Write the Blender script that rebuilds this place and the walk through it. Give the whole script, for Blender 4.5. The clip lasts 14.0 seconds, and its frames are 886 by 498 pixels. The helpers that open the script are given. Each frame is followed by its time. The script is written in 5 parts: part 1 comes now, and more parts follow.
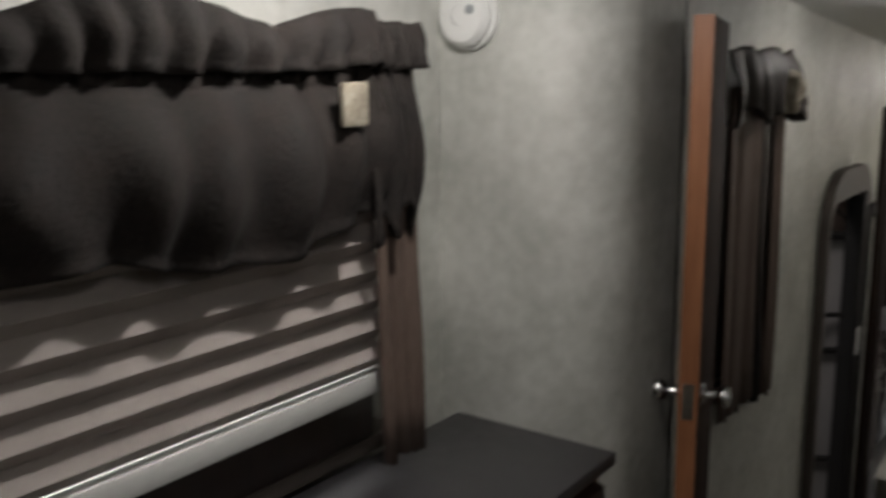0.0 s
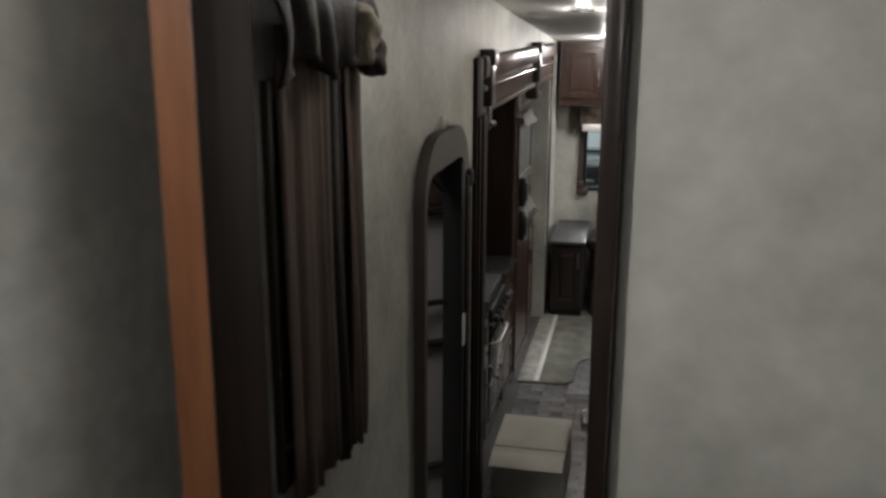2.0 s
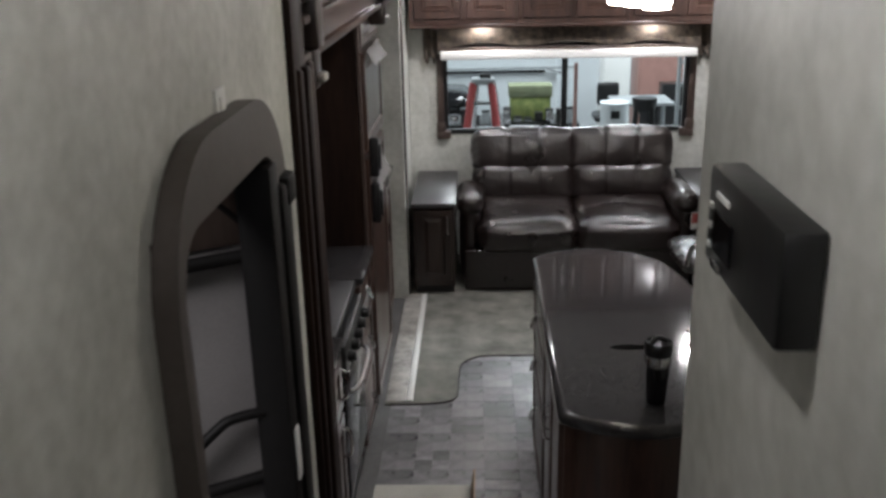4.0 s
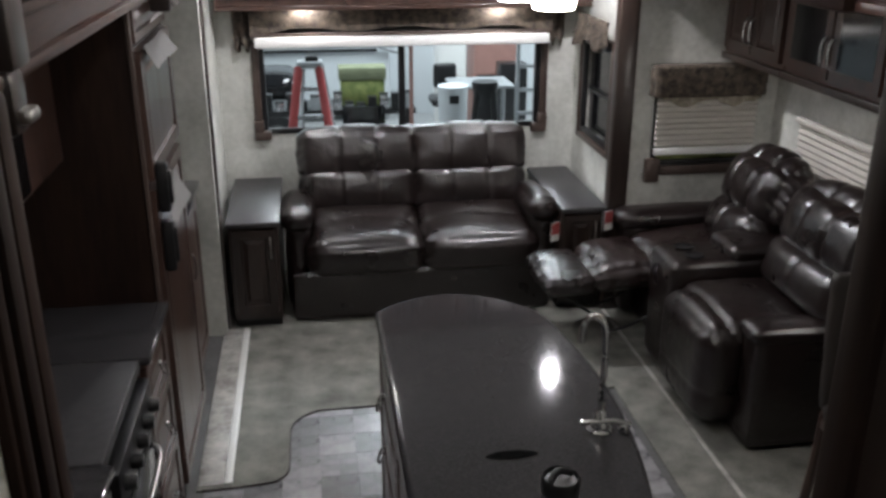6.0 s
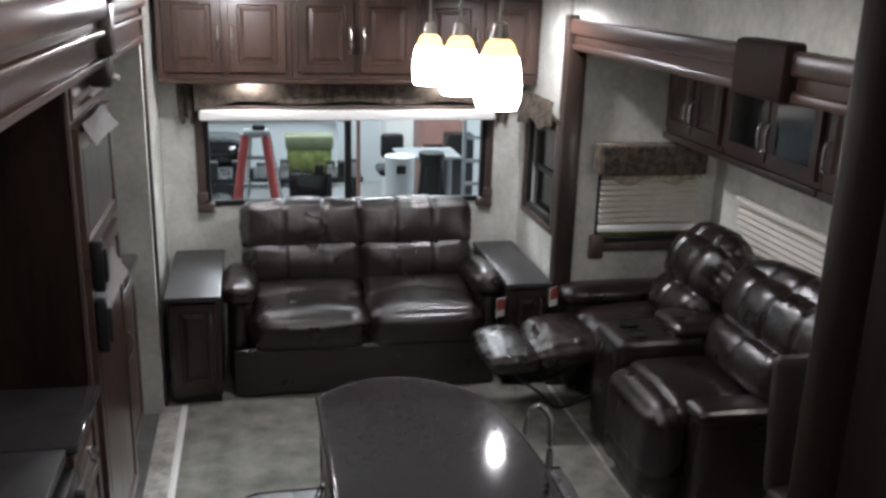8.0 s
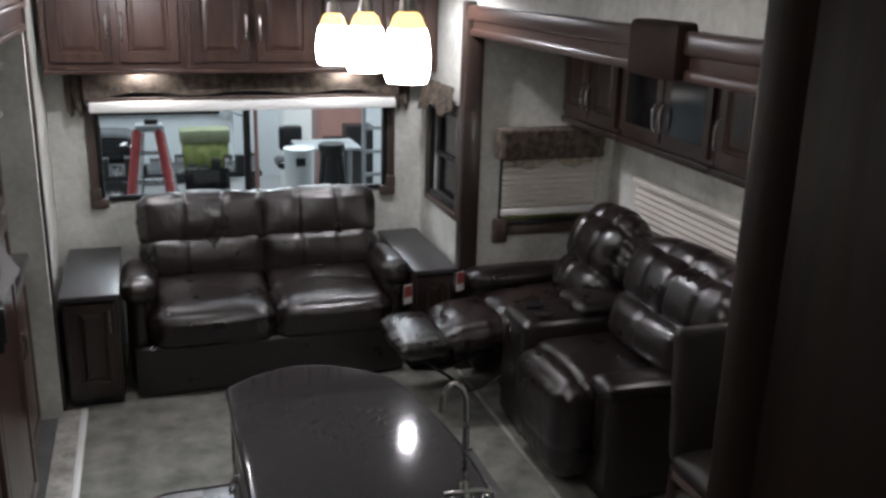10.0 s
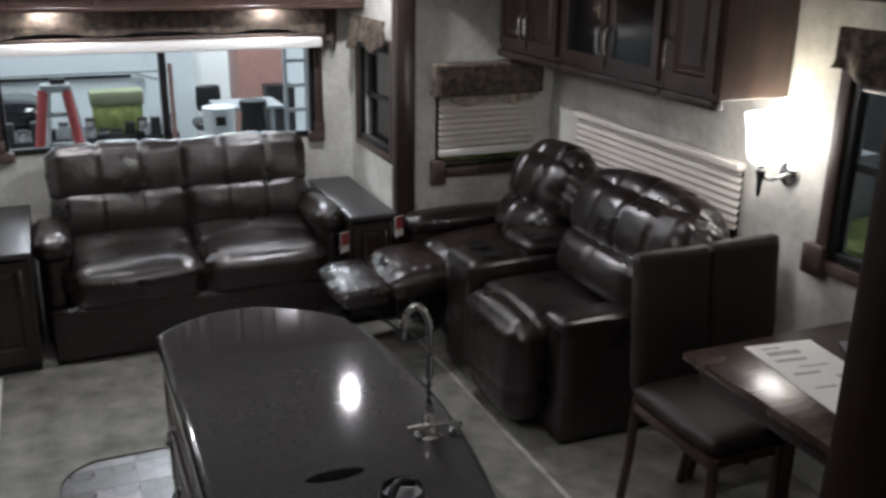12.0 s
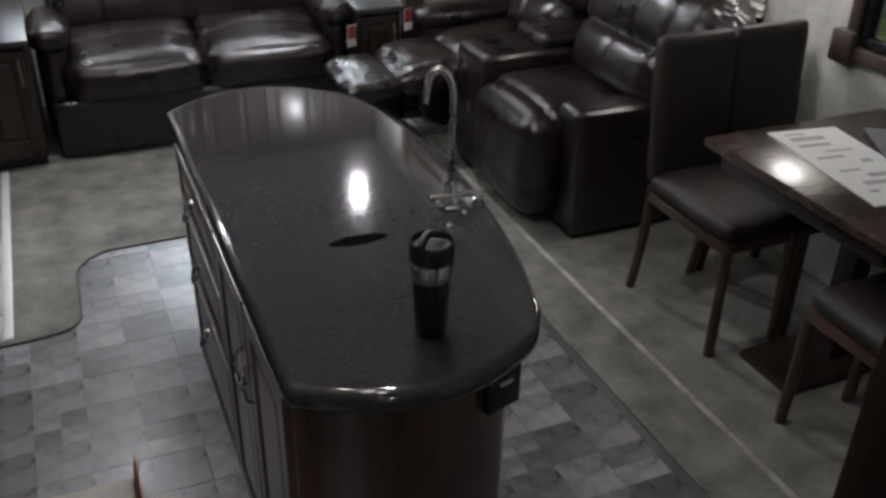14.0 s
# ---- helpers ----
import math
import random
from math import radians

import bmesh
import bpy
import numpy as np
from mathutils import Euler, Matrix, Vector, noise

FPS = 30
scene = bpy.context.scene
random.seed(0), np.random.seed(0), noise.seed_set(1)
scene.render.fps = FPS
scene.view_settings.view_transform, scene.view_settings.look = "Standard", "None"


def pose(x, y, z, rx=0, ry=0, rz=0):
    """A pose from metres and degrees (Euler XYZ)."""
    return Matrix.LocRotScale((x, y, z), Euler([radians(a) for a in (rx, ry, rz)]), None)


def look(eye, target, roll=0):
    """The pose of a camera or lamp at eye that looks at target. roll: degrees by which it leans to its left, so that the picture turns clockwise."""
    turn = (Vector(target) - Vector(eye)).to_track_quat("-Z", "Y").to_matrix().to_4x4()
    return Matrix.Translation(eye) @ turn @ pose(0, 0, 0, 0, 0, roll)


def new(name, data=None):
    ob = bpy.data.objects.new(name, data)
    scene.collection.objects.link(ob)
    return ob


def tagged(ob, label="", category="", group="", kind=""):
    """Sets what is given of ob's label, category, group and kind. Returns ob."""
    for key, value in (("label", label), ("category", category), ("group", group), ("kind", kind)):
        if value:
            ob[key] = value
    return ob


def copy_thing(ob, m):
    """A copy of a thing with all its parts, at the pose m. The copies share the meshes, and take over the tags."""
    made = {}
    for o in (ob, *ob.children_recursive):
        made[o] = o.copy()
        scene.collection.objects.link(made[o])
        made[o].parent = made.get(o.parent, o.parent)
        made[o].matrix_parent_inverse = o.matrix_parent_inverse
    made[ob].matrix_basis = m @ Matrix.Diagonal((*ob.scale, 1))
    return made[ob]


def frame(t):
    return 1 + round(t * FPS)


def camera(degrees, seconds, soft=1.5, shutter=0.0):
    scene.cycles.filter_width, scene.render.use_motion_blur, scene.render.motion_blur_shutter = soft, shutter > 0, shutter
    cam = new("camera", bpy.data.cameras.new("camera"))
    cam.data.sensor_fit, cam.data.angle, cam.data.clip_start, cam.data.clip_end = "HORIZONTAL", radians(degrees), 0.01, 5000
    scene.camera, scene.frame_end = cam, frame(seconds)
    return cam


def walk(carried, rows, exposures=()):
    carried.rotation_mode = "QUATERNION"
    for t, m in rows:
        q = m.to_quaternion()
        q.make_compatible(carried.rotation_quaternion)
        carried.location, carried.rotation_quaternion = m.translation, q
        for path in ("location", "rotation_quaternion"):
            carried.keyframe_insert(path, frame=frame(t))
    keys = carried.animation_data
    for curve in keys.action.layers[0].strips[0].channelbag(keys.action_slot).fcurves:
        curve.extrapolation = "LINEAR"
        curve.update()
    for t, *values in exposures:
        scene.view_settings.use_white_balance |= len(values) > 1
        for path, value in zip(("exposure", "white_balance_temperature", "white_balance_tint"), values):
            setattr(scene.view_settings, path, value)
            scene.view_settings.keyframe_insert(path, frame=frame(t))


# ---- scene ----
EXPOSURES = [(0.0, 0.45, 6500, 10), (0.5, 0.02, 6500, 10), (1.2, 0.02, 6500, 10), (2.2, 0.45, 6500, 10), (4.3, 0.92, 6150, 12), (8.2, 0.94, 6080, 12), (10.4, 0.66, 6060, 13), (11.3, 0.9, 6050, 13), (12.2, 0.82, 6040, 13), (13.2, 0.98, 6020, 13), (14.0, 0.98, 6000, 13)]
cam = camera(52.0, 14.0, soft=3.0, shutter=0.4)
PATH = [
    (0, (0.908, 0.581, 2.347), (-0.263, 2.158, 1.967), -0.6),
    (0.5, (0.767, 0.715, 2.358), (-0.056, 2.51, 2.041), -1.0),
    (1, (0.661, 0.875, 2.335), (0.125, 2.766, 1.964), -2.4),
    (1.5, (0.661, 1.156, 2.286), (0.284, 3.068, 1.837), -0.9),
    (2, (0.689, 1.535, 2.298), (0.279, 3.434, 1.821), 0.2),
    (3.2, (0.468, 2.47, 2.262), (0.24, 4.38, 1.69), -0.7),
    (4.5, (0.461, 3.444, 2.218), (0.428, 5.321, 1.527), -1.0),
    (5, (0.466, 3.691, 2.213), (0.461, 5.561, 1.503), -0.1),
    (5.5, (0.498, 3.89, 2.204), (0.612, 5.757, 1.494), 0.9),
    (6, (0.508, 4.001, 2.206), (0.781, 5.85, 1.496), 0.1),
    (6.5, (0.525, 4.034, 2.188), (0.843, 5.873, 1.469), 0.8),
    (7, (0.537, 4.062, 2.195), (0.883, 5.896, 1.476), 0.7),
    (7.5, (0.537, 4.068, 2.195), (0.901, 5.903, 1.489), 0.4),
    (8, (0.525, 4.052, 2.249), (0.919, 5.927, 1.675), 1.6),
    (10.5, (0.503, 4.053, 2.189), (1.121, 5.861, 1.597), 1.3),
    (11, (0.512, 4.125, 2.058), (1.035, 5.95, 1.428), 0.0),
    (11.5, (0.545, 4.185, 2.052), (1.123, 5.981, 1.388), 0.9),
    (12, (0.494, 4.24, 2.019), (1.245, 5.978, 1.375), 0.8),
    (12.5, (0.47, 4.233, 1.996), (1.3, 5.92, 1.313), 1.6),
    (13, (0.452, 4.234, 1.918), (1.249, 5.835, 1.024), 1.5),
    (13.5, (0.442, 4.248, 1.887), (1.188, 5.815, 0.893), 1.3),
    (14, (0.447, 4.265, 1.878), (1.143, 5.853, 0.88), 1.3),
]
walk(cam, [(t, look(eye, target, roll)) for t, eye, target, roll in PATH], EXPOSURES)

# ---- world and light ----
world = bpy.data.worlds.new("world")
scene.world = world
world.use_nodes = True
world.node_tree.nodes["Background"].inputs[0].default_value = (0.75, 0.8, 0.85, 1)
world.node_tree.nodes["Background"].inputs[1].default_value = 0.06


# ---- materials ----
def material(name, colour, rough=0.6, metal=0.0, second=None, scale=6.0, grain=60.0, bump=0.1, amount=0.5,
             stretch=(1, 1, 1), coat=0.0, vary=0.0, spec=0.5, rough_vary=0.12, emit=None, strength=0.0, crease=0.0):
    """A surface with two scales of mottling, fine relief and uneven gloss."""
    m = bpy.data.materials.new(name)
    m.use_nodes = True
    nt = m.node_tree
    n, link = nt.nodes, nt.links.new
    b = n["Principled BSDF"]
    b.inputs["Metallic"].default_value = metal
    b.inputs["Specular IOR Level"].default_value = spec
    b.inputs["Coat Weight"].default_value = coat
    b.inputs["Coat Roughness"].default_value = 0.15
    tc = n.new("ShaderNodeTexCoord")
    mp = n.new("ShaderNodeMapping")
    mp.inputs["Scale"].default_value = stretch
    link(tc.outputs["Object"], mp.inputs["Vector"])
    big, fine = n.new("ShaderNodeTexNoise"), n.new("ShaderNodeTexNoise")
    for tex, s, d in ((big, scale, 4.0), (fine, grain, 3.0)):
        tex.inputs["Scale"].default_value, tex.inputs["Detail"].default_value = s, d
        link(mp.outputs[0], tex.inputs["Vector"])
    mean = n.new("ShaderNodeMath")
    mean.operation = "MULTIPLY_ADD"
    mean.inputs[1].default_value, mean.inputs[2].default_value = 0.35, 0.0
    link(fine.outputs["Fac"], mean.inputs[0])
    total = n.new("ShaderNodeMath")
    total.operation = "MULTIPLY_ADD"
    total.inputs[1].default_value = 0.65
    link(big.outputs["Fac"], total.inputs[0])
    link(mean.outputs[0], total.inputs[2])
    spread = n.new("ShaderNodeMapRange")
    spread.inputs["From Min"].default_value, spread.inputs["From Max"].default_value = 0.36, 0.64
    link(total.outputs[0], spread.inputs["Value"])
    mix = n.new("ShaderNodeMix")
    mix.data_type = "RGBA"
    dark = second or tuple(c * (1 - amount) for c in colour)
    mix.inputs[6].default_value, mix.inputs[7].default_value = (*dark, 1), (*colour, 1)
    link(spread.outputs[0], mix.inputs["Factor"])
    out = mix.outputs[2]
    if vary:
        info, hsv, ran = n.new("ShaderNodeObjectInfo"), n.new("ShaderNodeHueSaturation"), n.new("ShaderNodeMapRange")
        ran.inputs["To Min"].default_value, ran.inputs["To Max"].default_value = 1 - vary, 1 + vary
        link(info.outputs["Random"], ran.inputs["Value"])
        link(ran.outputs[0], hsv.inputs["Value"])
        link(out, hsv.inputs["Color"])
        out = hsv.outputs[0]
    link(out, b.inputs["Base Color"])
    rr = n.new("ShaderNodeMapRange")
    rr.inputs["To Min"].default_value, rr.inputs["To Max"].default_value = max(0.02, rough - rough_vary), min(1, rough + rough_vary)
    link(big.outputs["Fac"], rr.inputs["Value"])
    link(rr.outputs[0], b.inputs["Roughness"])
    if bump:
        bp = n.new("ShaderNodeBump")
        bp.inputs["Strength"].default_value, bp.inputs["Distance"].default_value = bump, 0.01
        link(fine.outputs["Fac"], bp.inputs["Height"])
        link(bp.outputs[0], b.inputs["Normal"])
        if crease:
            fold, low = n.new("ShaderNodeTexNoise"), n.new("ShaderNodeBump")
            fold.inputs["Scale"].default_value, fold.inputs["Detail"].default_value, fold.inputs["Distortion"].default_value = 16.0, 3.0, 1.2
            link(mp.outputs[0], fold.inputs["Vector"])
            low.inputs["Strength"].default_value, low.inputs["Distance"].default_value = crease, 0.02
            link(fold.outputs["Fac"], low.inputs["Height"])
            link(low.outputs[0], bp.inputs["Normal"])
    if emit:
        b.inputs["Emission Color"].default_value = (*emit, 1)
        b.inputs["Emission Strength"].default_value = strength
    return m


WALLPAPER = material("wallpaper", (0.63, 0.63, 0.59), 0.55, second=(0.41, 0.415, 0.38), scale=4.5, grain=30, bump=0.08)
CEILING = material("ceiling_panel", (0.52, 0.52, 0.5), 0.4, amount=0.12, bump=0.02)
CHERRY = material("cherry_wood", (0.07, 0.036, 0.026), 0.34, second=(0.027, 0.015, 0.012), scale=9, grain=70, stretch=(1, 1, 0.12), bump=0.05, coat=0.3)
CHERRY_Y = material("cherry_wood_long", (0.07, 0.036, 0.026), 0.34, second=(0.027, 0.015, 0.012), scale=9, grain=70, stretch=(0.15, 0.15, 1), bump=0.05, coat=0.08)
DARKWOOD = material("dark_wood_trim", (0.035, 0.022, 0.017), 0.35, second=(0.014, 0.009, 0.008), scale=9, grain=80, stretch=(1, 1, 0.12), bump=0.04, coat=0.2)
HONEY = material("door_edge_wood", (0.36, 0.15, 0.07), 0.45, second=(0.2, 0.08, 0.035), scale=12, grain=90, stretch=(1, 1, 0.1), bump=0.05)
BROWNPLY = material("brown_door_veneer", (0.085, 0.06, 0.05), 0.45, second=(0.045, 0.03, 0.025), scale=8, grain=70, stretch=(1, 1, 0.1), bump=0.04)
DOORPLY = material("dull_door_veneer", (0.075, 0.045, 0.035), 0.75, second=(0.04, 0.024, 0.019), scale=8, grain=70, stretch=(1, 1, 0.1), bump=0.04, spec=0.08)
HOLE_SHADE = material("painted_hole_shade", (0.004, 0.004, 0.004), 0.95, amount=0.2, bump=0.0, spec=0.02)
LEATHER = material("brown_leather", (0.014, 0.0082, 0.0076), 0.29, second=(0.008, 0.005, 0.0046), scale=6, grain=170, bump=0.05, rough_vary=0.06, spec=0.85, crease=0.2)
LEATHER_RED = material("oxblood_leather", (0.019, 0.0102, 0.0092), 0.29, second=(0.011, 0.006, 0.0055), scale=6, grain=170, bump=0.05, rough_vary=0.06, spec=0.85, crease=0.24)
STONE = material("dark_speckled_worktop", (0.05, 0.048, 0.051), 0.06, second=(0.028, 0.027, 0.029), scale=210, grain=700, bump=0.0, rough_vary=0.006)
STONE_DULL = material("dark_laminate_top", (0.055, 0.053, 0.056), 0.4, second=(0.033, 0.031, 0.034), scale=30, grain=200, bump=0.02)
VINYL = material("dark_underlay_vinyl", (0.12, 0.117, 0.115), 0.5, second=(0.07, 0.068, 0.066), scale=6, grain=36, bump=0.06)
PILE = material("sage_carpet_pile", (0.26, 0.256, 0.228), 0.9, second=(0.115, 0.113, 0.10), scale=8, grain=130, bump=0.5, spec=0.25)
VINYL_LIGHT = material("worn_vinyl_strip", (0.5, 0.48, 0.45), 0.45, second=(0.2, 0.19, 0.17), scale=9, grain=40, bump=0.08)
TILE = material("slate_look_tile", (0.25, 0.242, 0.25), 0.3, second=(0.1, 0.096, 0.102), scale=5, grain=24, bump=0.06, vary=0.45)
CARPET = material("deck_carpet", (0.2, 0.18, 0.15), 0.95, amount=0.4, grain=300, bump=0.4)
FABRIC = material("brown_damask_fabric", (0.018, 0.0125, 0.0102), 0.9, second=(0.007, 0.0048, 0.004), scale=14, grain=120, bump=0.3)
FABRIC_DARK = material("dark_brown_satin", (0.035, 0.022, 0.018), 0.5, second=(0.014, 0.009, 0.008), scale=10, grain=90, bump=0.15)
CURTAIN = material("taupe_curtain", (0.15, 0.105, 0.085), 0.8, second=(0.095, 0.066, 0.053), scale=12, grain=150, stretch=(1, 1, 0.2), bump=0.2)
TASSEL = material("cream_brocade", (0.42, 0.38, 0.3), 0.8, second=(0.2, 0.17, 0.13), scale=30, grain=120, bump=0.3)
FLORAL = material("floral_valance_fabric", (0.12, 0.095, 0.072), 0.85, second=(0.018, 0.012, 0.009), scale=24, grain=70, bump=0.3)
BLIND = material("pleated_shade", (0.6, 0.57, 0.52), 0.8, amount=0.12, grain=100, bump=0.05)
BLIND_TAUPE = material("taupe_pleated_shade", (0.4, 0.355, 0.33), 0.8, amount=0.15, grain=100, bump=0.05)
WHITE = material("white_plastic", (0.78, 0.78, 0.76), 0.35, amount=0.06, bump=0.0)
BLACK = material("black_plastic", (0.012, 0.012, 0.013), 0.35, amount=0.3, bump=0.03)
BLACKMATT = material("matt_black_metal", (0.008, 0.007, 0.007), 0.6, amount=0.3, bump=0.03, spec=0.2)
BLACKGLOSS = material("black_glass", (0.008, 0.008, 0.009), 0.08, amount=0.2, bump=0.0)
CHROME = material("chrome", (0.75, 0.75, 0.76), 0.14, 1.0, amount=0.1, bump=0.0, rough_vary=0.08)
NICKEL = material("brushed_nickel", (0.55, 0.53, 0.5), 0.3, 1.0, amount=0.2, bump=0.03)
STEEL = material("steel", (0.5, 0.5, 0.51), 0.25, 1.0, amount=0.15, bump=0.03)
CARD = material("white_cardboard", (0.56, 0.55, 0.5), 0.8, amount=0.18, grain=80, bump=0.1)
CARD_EDGE = material("brown_cardboard_edge", (0.3, 0.19, 0.12), 0.85, amount=0.3, bump=0.1)
TAUPE = material("taupe_door_frame", (0.1, 0.083, 0.073), 0.5, amount=0.25, bump=0.05)
SCREEN = material("door_insect_screen", (0.22, 0.205, 0.205), 0.7, second=(0.16, 0.148, 0.148), scale=2.5, grain=200, bump=0.1)
CHAIRVINYL = material("dark_brown_upholstery", (0.024, 0.018, 0.015), 0.6, amount=0.4, grain=150, bump=0.15)
PAPER = material("printed_paper", (0.72, 0.72, 0.7), 0.6, amount=0.1, bump=0.02)
PAPER_DULL = material("dull_hung_paper", (0.2, 0.19, 0.185), 0.7, amount=0.2, bump=0.05)
PAPER_INK = material("grey_print", (0.14, 0.14, 0.15), 0.6, amount=0.5, scale=30, bump=0.0)
GREEN = material("green_print", (0.08, 0.42, 0.2), 0.6, amount=0.2, bump=0.0)
RED = material("red_paint", (0.34, 0.06, 0.06), 0.4, amount=0.25, bump=0.02)
LAMPGLASS = material("lit_opal_glass", (0.9, 0.75, 0.5), 0.3, amount=0.05, bump=0.0, emit=(1.0, 0.9, 0.74), strength=28)
AMBER = material("lit_amber_glass", (0.7, 0.4, 0.12), 0.3, amount=0.05, bump=0.0, emit=(1.0, 0.62, 0.2), strength=1.6)
SCONCEGLASS = material("lit_sconce_glass", (0.9, 0.85, 0.7), 0.3, amount=0.05, bump=0.0, emit=(1.0, 0.93, 0.82), strength=11)
PUCK = material("lit_puck_lens", (0.9, 0.9, 0.9), 0.3, amount=0.02, bump=0.0, emit=(1.0, 0.93, 0.85), strength=30)
CONCRETE = material("workshop_concrete", (0.42, 0.43, 0.43), 0.35, amount=0.25, scale=1.0, grain=12, bump=0.05)
SHOPWALL = material("workshop_white_wall", (0.6, 0.64, 0.66), 0.6, amount=0.1, scale=0.6, grain=9, bump=0.02)
SHOPGREY = material("workshop_grey_panel", (0.35, 0.37, 0.38), 0.6, amount=0.3, bump=0.02)
ORANGE = material("orange_red_paint", (0.36, 0.2, 0.17), 0.5, amount=0.25, bump=0.02)
YELLOW = material("yellow_green_carton", (0.36, 0.4, 0.14), 0.6, second=(0.1, 0.16, 0.04), scale=9, amount=0.3, bump=0.02)


def glass_material():
    m = bpy.data.materials.new("window_glass")
    m.use_nodes = True
    b = m.node_tree.nodes["Principled BSDF"]
    b.inputs["Base Color"].default_value = (0.93, 0.96, 0.95, 1)
    b.inputs["Roughness"].default_value = 0.02
    b.inputs["Transmission Weight"].default_value = 1.0
    b.inputs["IOR"].default_value = 1.02
    return m


GLASS = glass_material()


# ---- building helpers ----
BASE = {}


def thing(name, at, label, category, group="", kind=""):
    """An Empty at the base of a thing, which carries its tags."""
    ob = new(name)
    ob.empty_display_size = 0.05
    ob.location = at
    BASE[ob] = Vector(at)
    return tagged(ob, label, category, group, kind)


def mesh_of(name, bm, mat, origin=(0, 0, 0), smooth=False):
    bmesh.ops.recalc_face_normals(bm, faces=bm.faces[:])
    bmesh.ops.translate(bm, verts=bm.verts[:], vec=-Vector(origin))
    me = bpy.data.meshes.new(name)
    bm.to_mesh(me)
    bm.free()
    me.materials.append(mat)
    if smooth:
        me.polygons.foreach_set("use_smooth", [True] * len(me.polygons))
        if len(me.polygons) < 480:
            me.set_sharp_from_angle(angle=radians(40))
    return me


def part(name, bm, mat, parent, label="", smooth=True):
    """Links a bmesh, drawn in world places, as one mesh under a thing or a part."""
    ob = new(name, mesh_of(name, bm, mat, BASE[parent], smooth))
    ob.parent = parent
    BASE[ob] = BASE[parent]
    return tagged(ob, label)


def solid(name, bm, mat, label, category, kind="", group="", smooth=True):
    """A thing or piece of the setting that is one mesh."""
    ob = new(name, mesh_of(name, bm, mat, (0, 0, 0), smooth))
    BASE[ob] = Vector((0, 0, 0))
    return tagged(ob, label, category, group, kind)


def block(x0, x1, y0, y1, z0, z1, bevel=0.0, bm=None, seg=2):
    """A box between two corners, its edges rounded."""
    out = bmesh.new()
    bmesh.ops.create_cube(out, size=1)
    for v in out.verts:
        v.co = Vector(((x0 + x1) / 2 + v.co.x * (x1 - x0), (y0 + y1) / 2 + v.co.y * (y1 - y0), (z0 + z1) / 2 + v.co.z * (z1 - z0)))
    if bevel:
        bmesh.ops.bevel(out, geom=out.edges[:], offset=bevel, segments=seg, profile=0.5, affect="EDGES")
    return merged(bm, out) if bm else out


def merged(bm, other):
    me = bpy.data.meshes.new("joined")
    other.to_mesh(me)
    other.free()
    bm.from_mesh(me)
    bpy.data.meshes.remove(me)
    return bm


def lathe(profile, at=(0, 0, 0), steps=28, axis="z", bm=None):
    """Turns (radius, height) pairs about an upright or level axis."""
    out = bmesh.new()
    rings = []
    for r, h in profile:
        rings.append([out.verts.new((r * math.cos(2 * math.pi * i / steps), r * math.sin(2 * math.pi * i / steps), h)) for i in range(steps)])
    for a, b in zip(rings, rings[1:]):
        for i in range(steps):
            out.faces.new((a[i], a[(i + 1) % steps], b[(i + 1) % steps], b[i]))
    for ring in (rings[0], rings[-1]):
        if (ring[0].co - ring[steps // 2].co).length > 1e-5:
            out.faces.new(ring)
    bmesh.ops.remove_doubles(out, verts=out.verts[:], dist=1e-6)
    turn = {"z": Matrix(), "x": pose(0, 0, 0, 0, 90, 0), "y": pose(0, 0, 0, -90, 0, 0)}[axis]
    bmesh.ops.transform(out, matrix=Matrix.Translation(at) @ turn, verts=out.verts[:])
    return merged(bm, out) if bm else out


def tube(points, radius, steps=10, bm=None, rounds=4):
    """A round bar that runs smoothly through points."""
    pts = [Vector(p) for p in points]
    if len(pts) > 2:
        fine = []
        for i in range(len(pts) - 1):
            a, b, c, d = pts[max(0, i - 1)], pts[i], pts[i + 1], pts[min(len(pts) - 1, i + 2)]
            for k in range(rounds):
                t = k / rounds
                fine.append(0.5 * (2 * b + (c - a) * t + (2 * a - 5 * b + 4 * c - d) * t * t + (3 * b - a - 3 * c + d) * t ** 3))
        pts = fine + [pts[-1]]
    out = bmesh.new()
    rings = []
    for i, p in enumerate(pts):
        way = (pts[min(i + 1, len(pts) - 1)] - pts[max(i - 1, 0)]).normalized()
        q = way.to_track_quat("Z", "Y")
        rings.append([out.verts.new(p + q @ Vector((radius * math.cos(2 * math.pi * k / steps), radius * math.sin(2 * math.pi * k / steps), 0))) for k in range(steps)])
    for a, b in zip(rings, rings[1:]):
        for k in range(steps):
            out.faces.new((a[k], a[(k + 1) % steps], b[(k + 1) % steps], b[k]))
    out.faces.new(rings[0])
    out.faces.new(rings[-1])
    return merged(bm, out) if bm else out


